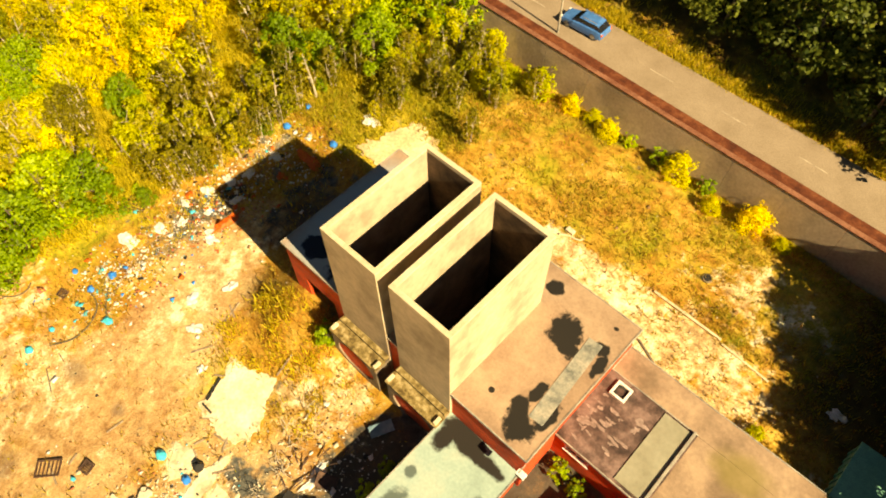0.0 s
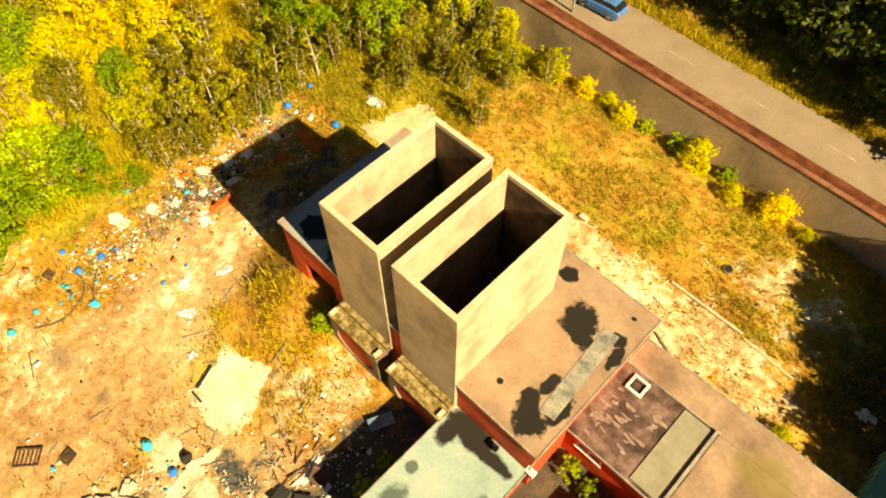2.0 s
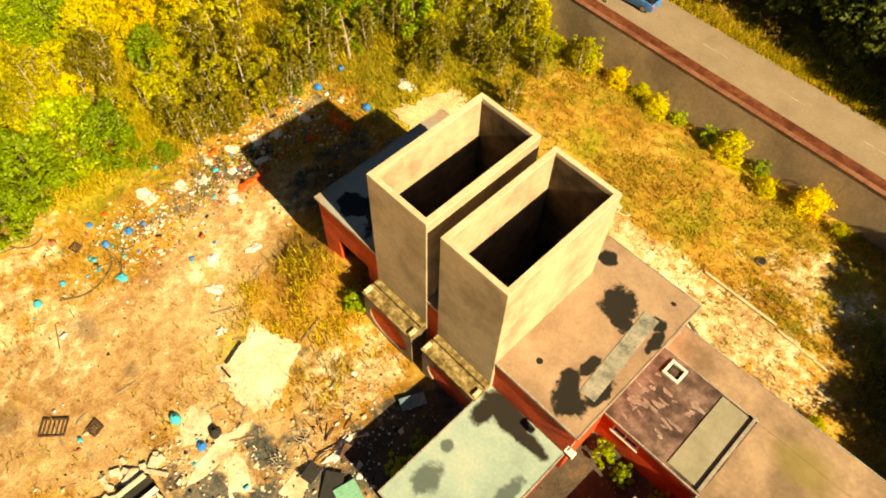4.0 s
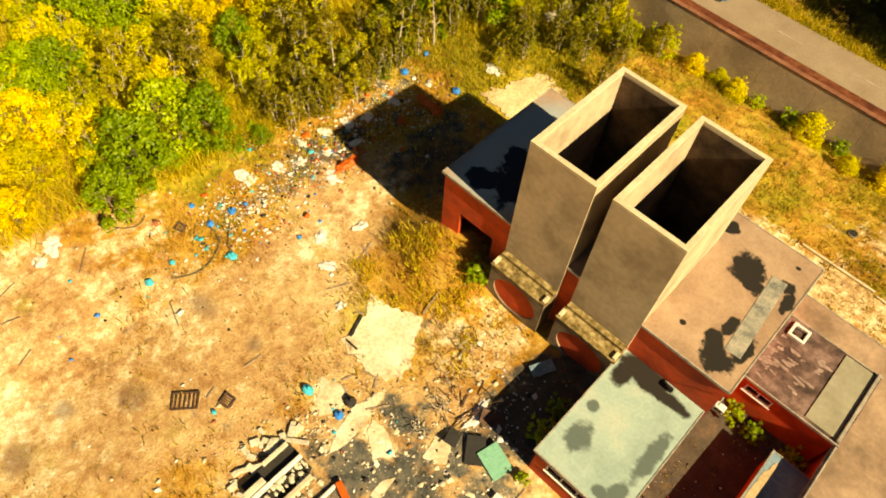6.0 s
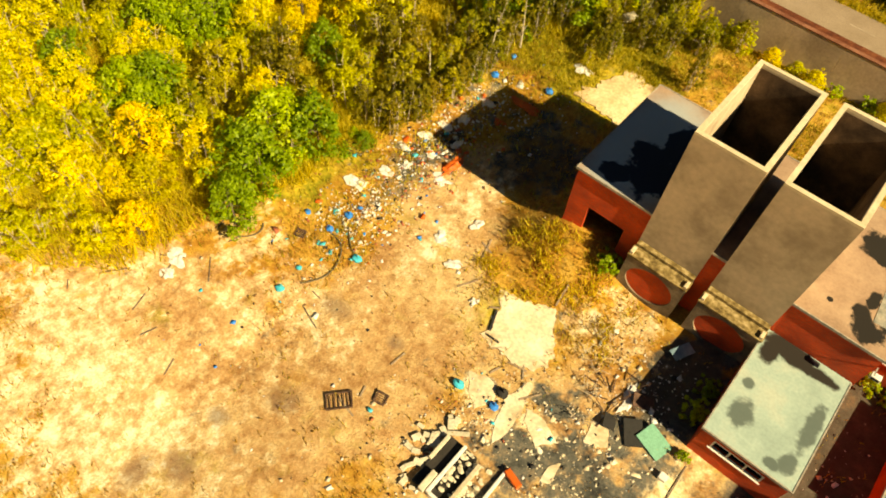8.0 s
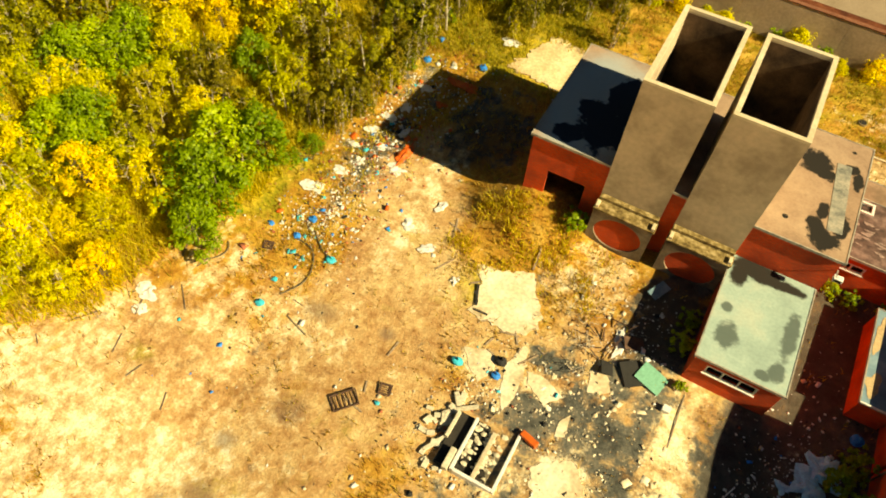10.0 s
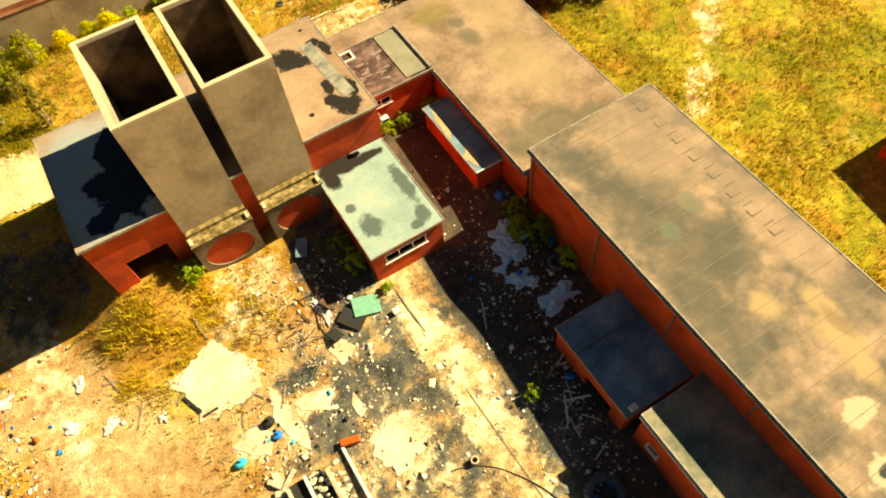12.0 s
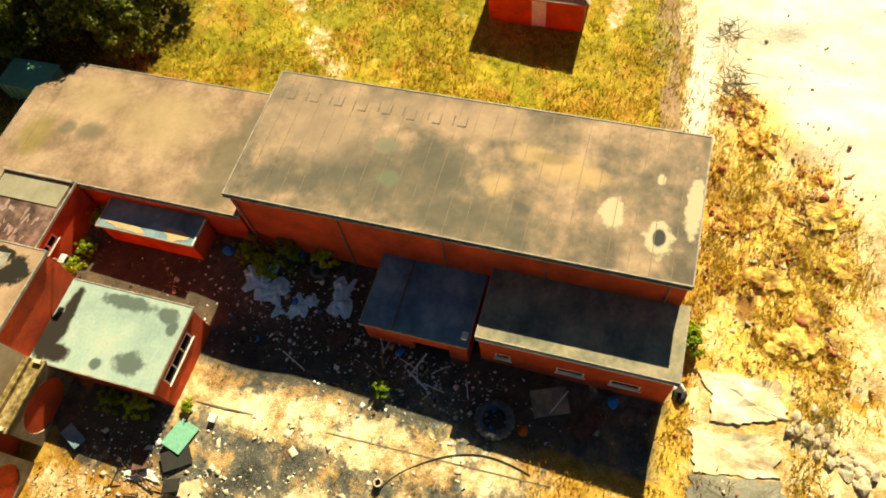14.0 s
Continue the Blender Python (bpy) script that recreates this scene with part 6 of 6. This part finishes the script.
# ---- house with a hipped tile roof, behind the long hall ----
def house():
    x0, x1, y0, y1, z0, ze, zr = 31.0, 40.4, -16.1, -9.6, -0.6, 2.0, 4.1
    h = thing("brick_house", ((x0 + x1) / 2, (y0 + y1) / 2, 0), "small red-brick house with a hipped brown tile roof", "house")
    t = 0.24
    part("wall_west", wall_panel(bmesh.new(), "x", x0, t, y0, y1, z0, ze, ((-13.6, -12.6, z0, 1.6),)), M_BRICK, h)
    part("wall_east", bx(x1 - t, x1, y0, y1, z0, ze), M_BRICK, h)
    part("wall_south", bx(x0 + t, x1 - t, y0, y0 + t, z0, ze), M_BRICK, h)
    part("wall_north", bx(x0 + t, x1 - t, y1 - t, y1, z0, ze), M_BRICK, h)
    part("door", bx(x0 + 0.05, x0 + 0.12, -13.6, -12.6, z0, 1.6, bevel=0.01), M_WHITE, h, "white painted door")
    o = 0.35
    xa, xb, cy = x0 + 2.7, x1 - 2.7, (y0 + y1) / 2
    c = [Vector(p) for p in ((x0 - o, y0 - o, ze), (x1 + o, y0 - o, ze), (x1 + o, y1 + o, ze), (x0 - o, y1 + o, ze))]
    r = [Vector((xa, cy, zr)), Vector((xb, cy, zr))]
    roof = thing("roof", (0, 0, 0))
    roof.parent = h
    roof.matrix_parent_inverse = Matrix.Translation(-h.location)
    bm = bmesh.new()
    vs = [bm.verts.new(p) for p in (*c, *r)]
    for f in ((0, 1, 5, 4), (1, 2, 5), (2, 3, 4, 5), (3, 0, 4), (3, 2, 1, 0)):
        bm.faces.new([vs[i] for i in f])
    part("deck", bm, M_TILE).parent = roof
    # tile courses as stepped strips on each slope
    for a, b_, e, f in ((c[3], c[0], r[0], r[0]), (c[0], c[1], r[0], r[1]), (c[1], c[2], r[1], r[1]), (c[2], c[3], r[1], r[0])):
        nrm = (b_ - a).cross(e - a).normalized()
        nrm = nrm if nrm.z > 0 else -nrm
        for k in range(13):
            f0, f1 = k / 13, (k + 1) / 13 + 0.015
            q = [a.lerp(e, f0), b_.lerp(f, f0), b_.lerp(f, min(1, f1)), a.lerp(e, min(1, f1))]
            bm = bmesh.new()
            lo = [bm.verts.new(p + nrm * d) for p, d in zip(q, (0.01, 0.01, 0.005, 0.005))]
            hi = [bm.verts.new(p + nrm * d) for p, d in zip(q, (0.075, 0.075, 0.012, 0.012))]
            bm.faces.new(hi)
            bm.faces.new(lo[::-1])
            for i in range(4):
                bm.faces.new((lo[i], lo[(i + 1) % 4], hi[(i + 1) % 4], hi[i]))
            part("tile_course", bm, M_TILE).parent = roof
    for a, b_ in ((c[0], r[0]), (c[1], r[1]), (c[2], r[1]), (c[3], r[0]), (r[0], r[1])):
        part("ridge", tube(bmesh.new(), a + Vector((0, 0, 0.05)), b_ + Vector((0, 0, 0.05)), 0.09, n=8), M_SEAM).parent = roof
    return h


house()
bm = bx(21.0, 60, -0.75, 0.75, -1.25, -0.84)
for v in bm.verts:
    v.co.y = v.co.y * (0.75 + 0.022 * (v.co.x - 21)) - 23.2 + 0.134 * (v.co.x - 22)
tagged(part("path", bm, M_TRACK), "brown worn track along the lawn", "path", kind="structure")

# ---- green container behind the halls ----
ct = thing("shipping_container", (18, 19.2, 0.5), "weathered green container standing in the shade", "container")
part("body", bx(16.9, 19.1, 17.6, 21.2, 0.4, 1.95, bevel=0.03), M_GREENP, ct)
part("lid", bx(16.8, 19.2, 17.5, 21.3, 1.95, 2.06, bevel=0.02), M_GREENP, ct, "pale green flat lid")
for k in range(7):
    y = 17.75 + k * 0.53
    part("rib", bx(16.84, 16.899, y, y + 0.2, 0.45, 1.9), M_GREENP, ct)
sheet("white_sheet", "crumpled white plastic sheet in the shade", 15.5, 22.6, 0.5, 0.35, M_SCRAP_W, 80, 0.3)


# ---- car and lamp post on the road ----
def car():
    M_PAINT = mat("blue_car_paint", [(0.05, 0.16, 0.42), (0.06, 0.19, 0.47)], 0.5, 0.25, 0.0, 3, 0.6)
    M_GLASS = mat("car_glass", [(0.012, 0.014, 0.018), (0.02, 0.022, 0.026)], 1, 0.08, 0.0, 3, 0.8)
    t = thing("car", (0, 0, 0), "blue estate car driving on the asphalt road", "car")

    def loft(secs):
        bm = bmesh.new()
        rings = [[bm.verts.new(p) for p in s] for s in secs]
        n = len(rings[0])
        for a, b_ in zip(rings, rings[1:]):
            for i in range(n):
                bm.faces.new((a[i], a[(i + 1) % n], b_[(i + 1) % n], b_[i]))
        bm.faces.new(rings[0][::-1])
        bm.faces.new(rings[-1])
        return bm

    def sec(x, hw, z0, z1, r=0.12):
        return [(x, -hw, z0), (x, hw, z0), (x, hw + 0.02, (z0 + z1) / 2), (x, hw - r * 0.3, z1 - r * 0.4), (x, hw - r, z1), (x, -hw + r, z1), (x, -hw + r * 0.3, z1 - r * 0.4), (x, -hw - 0.02, (z0 + z1) / 2)]
    body = part("body", loft([sec(-2.15, 0.62, 0.4, 0.62), sec(-2.0, 0.78, 0.28, 0.72), sec(-1.2, 0.86, 0.25, 0.86), sec(-0.8, 0.88, 0.25, 0.95), (sec(1.6, 0.88, 0.25, 0.98)), sec(2.05, 0.82, 0.3, 0.94), sec(2.18, 0.74, 0.4, 0.85)]), M_PAINT)
    body.parent = t
    cab = part("windows", loft([sec(-0.95, 0.76, 0.9, 0.96, 0.05), sec(-0.25, 0.70, 0.9, 1.38, 0.1), sec(1.5, 0.68, 0.9, 1.40, 0.1), sec(2.02, 0.70, 0.9, 1.0, 0.05)]), M_GLASS)
    cab.parent = t
    rf = part("roof", loft([sec(-0.3, 0.62, 1.36, 1.405, 0.05), sec(0.2, 0.66, 1.37, 1.46, 0.08), sec(1.3, 0.64, 1.37, 1.46, 0.08), sec(1.62, 0.6, 1.3, 1.38, 0.05)]), M_PAINT)
    rf.parent = t
    for y in (-0.5, 0.5):
        part("roof_rail", tube(bmesh.new(), (-0.1, y, 1.49), (1.4, y, 1.49), 0.025, n=6), M_TRIM).parent = t
    for x in (-1.35, 1.35):
        for s in (-1, 1):
            w = part("wheel", tube(bmesh.new(), (x, s * 0.72, 0.32), (x, s * 0.9, 0.32), 0.32, 0.32, 20), M_RUBBER)
            w.parent = t
            part("rim", tube(bmesh.new(), (x, s * 0.90, 0.32), (x, s * 0.915, 0.32), 0.2, 0.18, 14), M_TRIM).parent = w
    for s in (-1, 1):
        part("headlight", bx(-2.14, -2.0, s * 0.62 - 0.14, s * 0.62 + 0.14, 0.6, 0.72, bevel=0.03), M_WHITE).parent = t
        part("tail_light", bx(2.08, 2.19, s * 0.7 - 0.1, s * 0.7 + 0.1, 0.66, 0.88, bevel=0.02), M_SCRAP_O).parent = t
        part("mirror", bx(-0.7, -0.55, s * 0.98 - 0.08, s * 0.98 + 0.08, 0.92, 1.04, bevel=0.03), M_PAINT).parent = t
    t.matrix_basis = Matrix.Translation((-13.2, 36.35, ROAD_Z)) @ Matrix.Rotation(radians(2), 4, "Z") @ Matrix.Diagonal((0.87, 0.87, 0.87, 1))


car()
lp = thing("street_lamp", (-14.4, 34.6, ROAD_Z), "slim grey street lamp on the road verge", "street lamp")
part("pole", tube(bmesh.new(), (0, 0, -0.2), (0, 0, 6.2), 0.09, 0.05, 10), M_TRIM).parent = lp
part("arm", tube(bmesh.new(), (0, 0, 6.15), (0, 1.1, 6.4), 0.04, 0.035, 8), M_TRIM).parent = lp
part("lamp_head", bx(-0.12, 0.12, 1.0, 1.6, 6.36, 6.48, bevel=0.03), M_TRIM).parent = lp
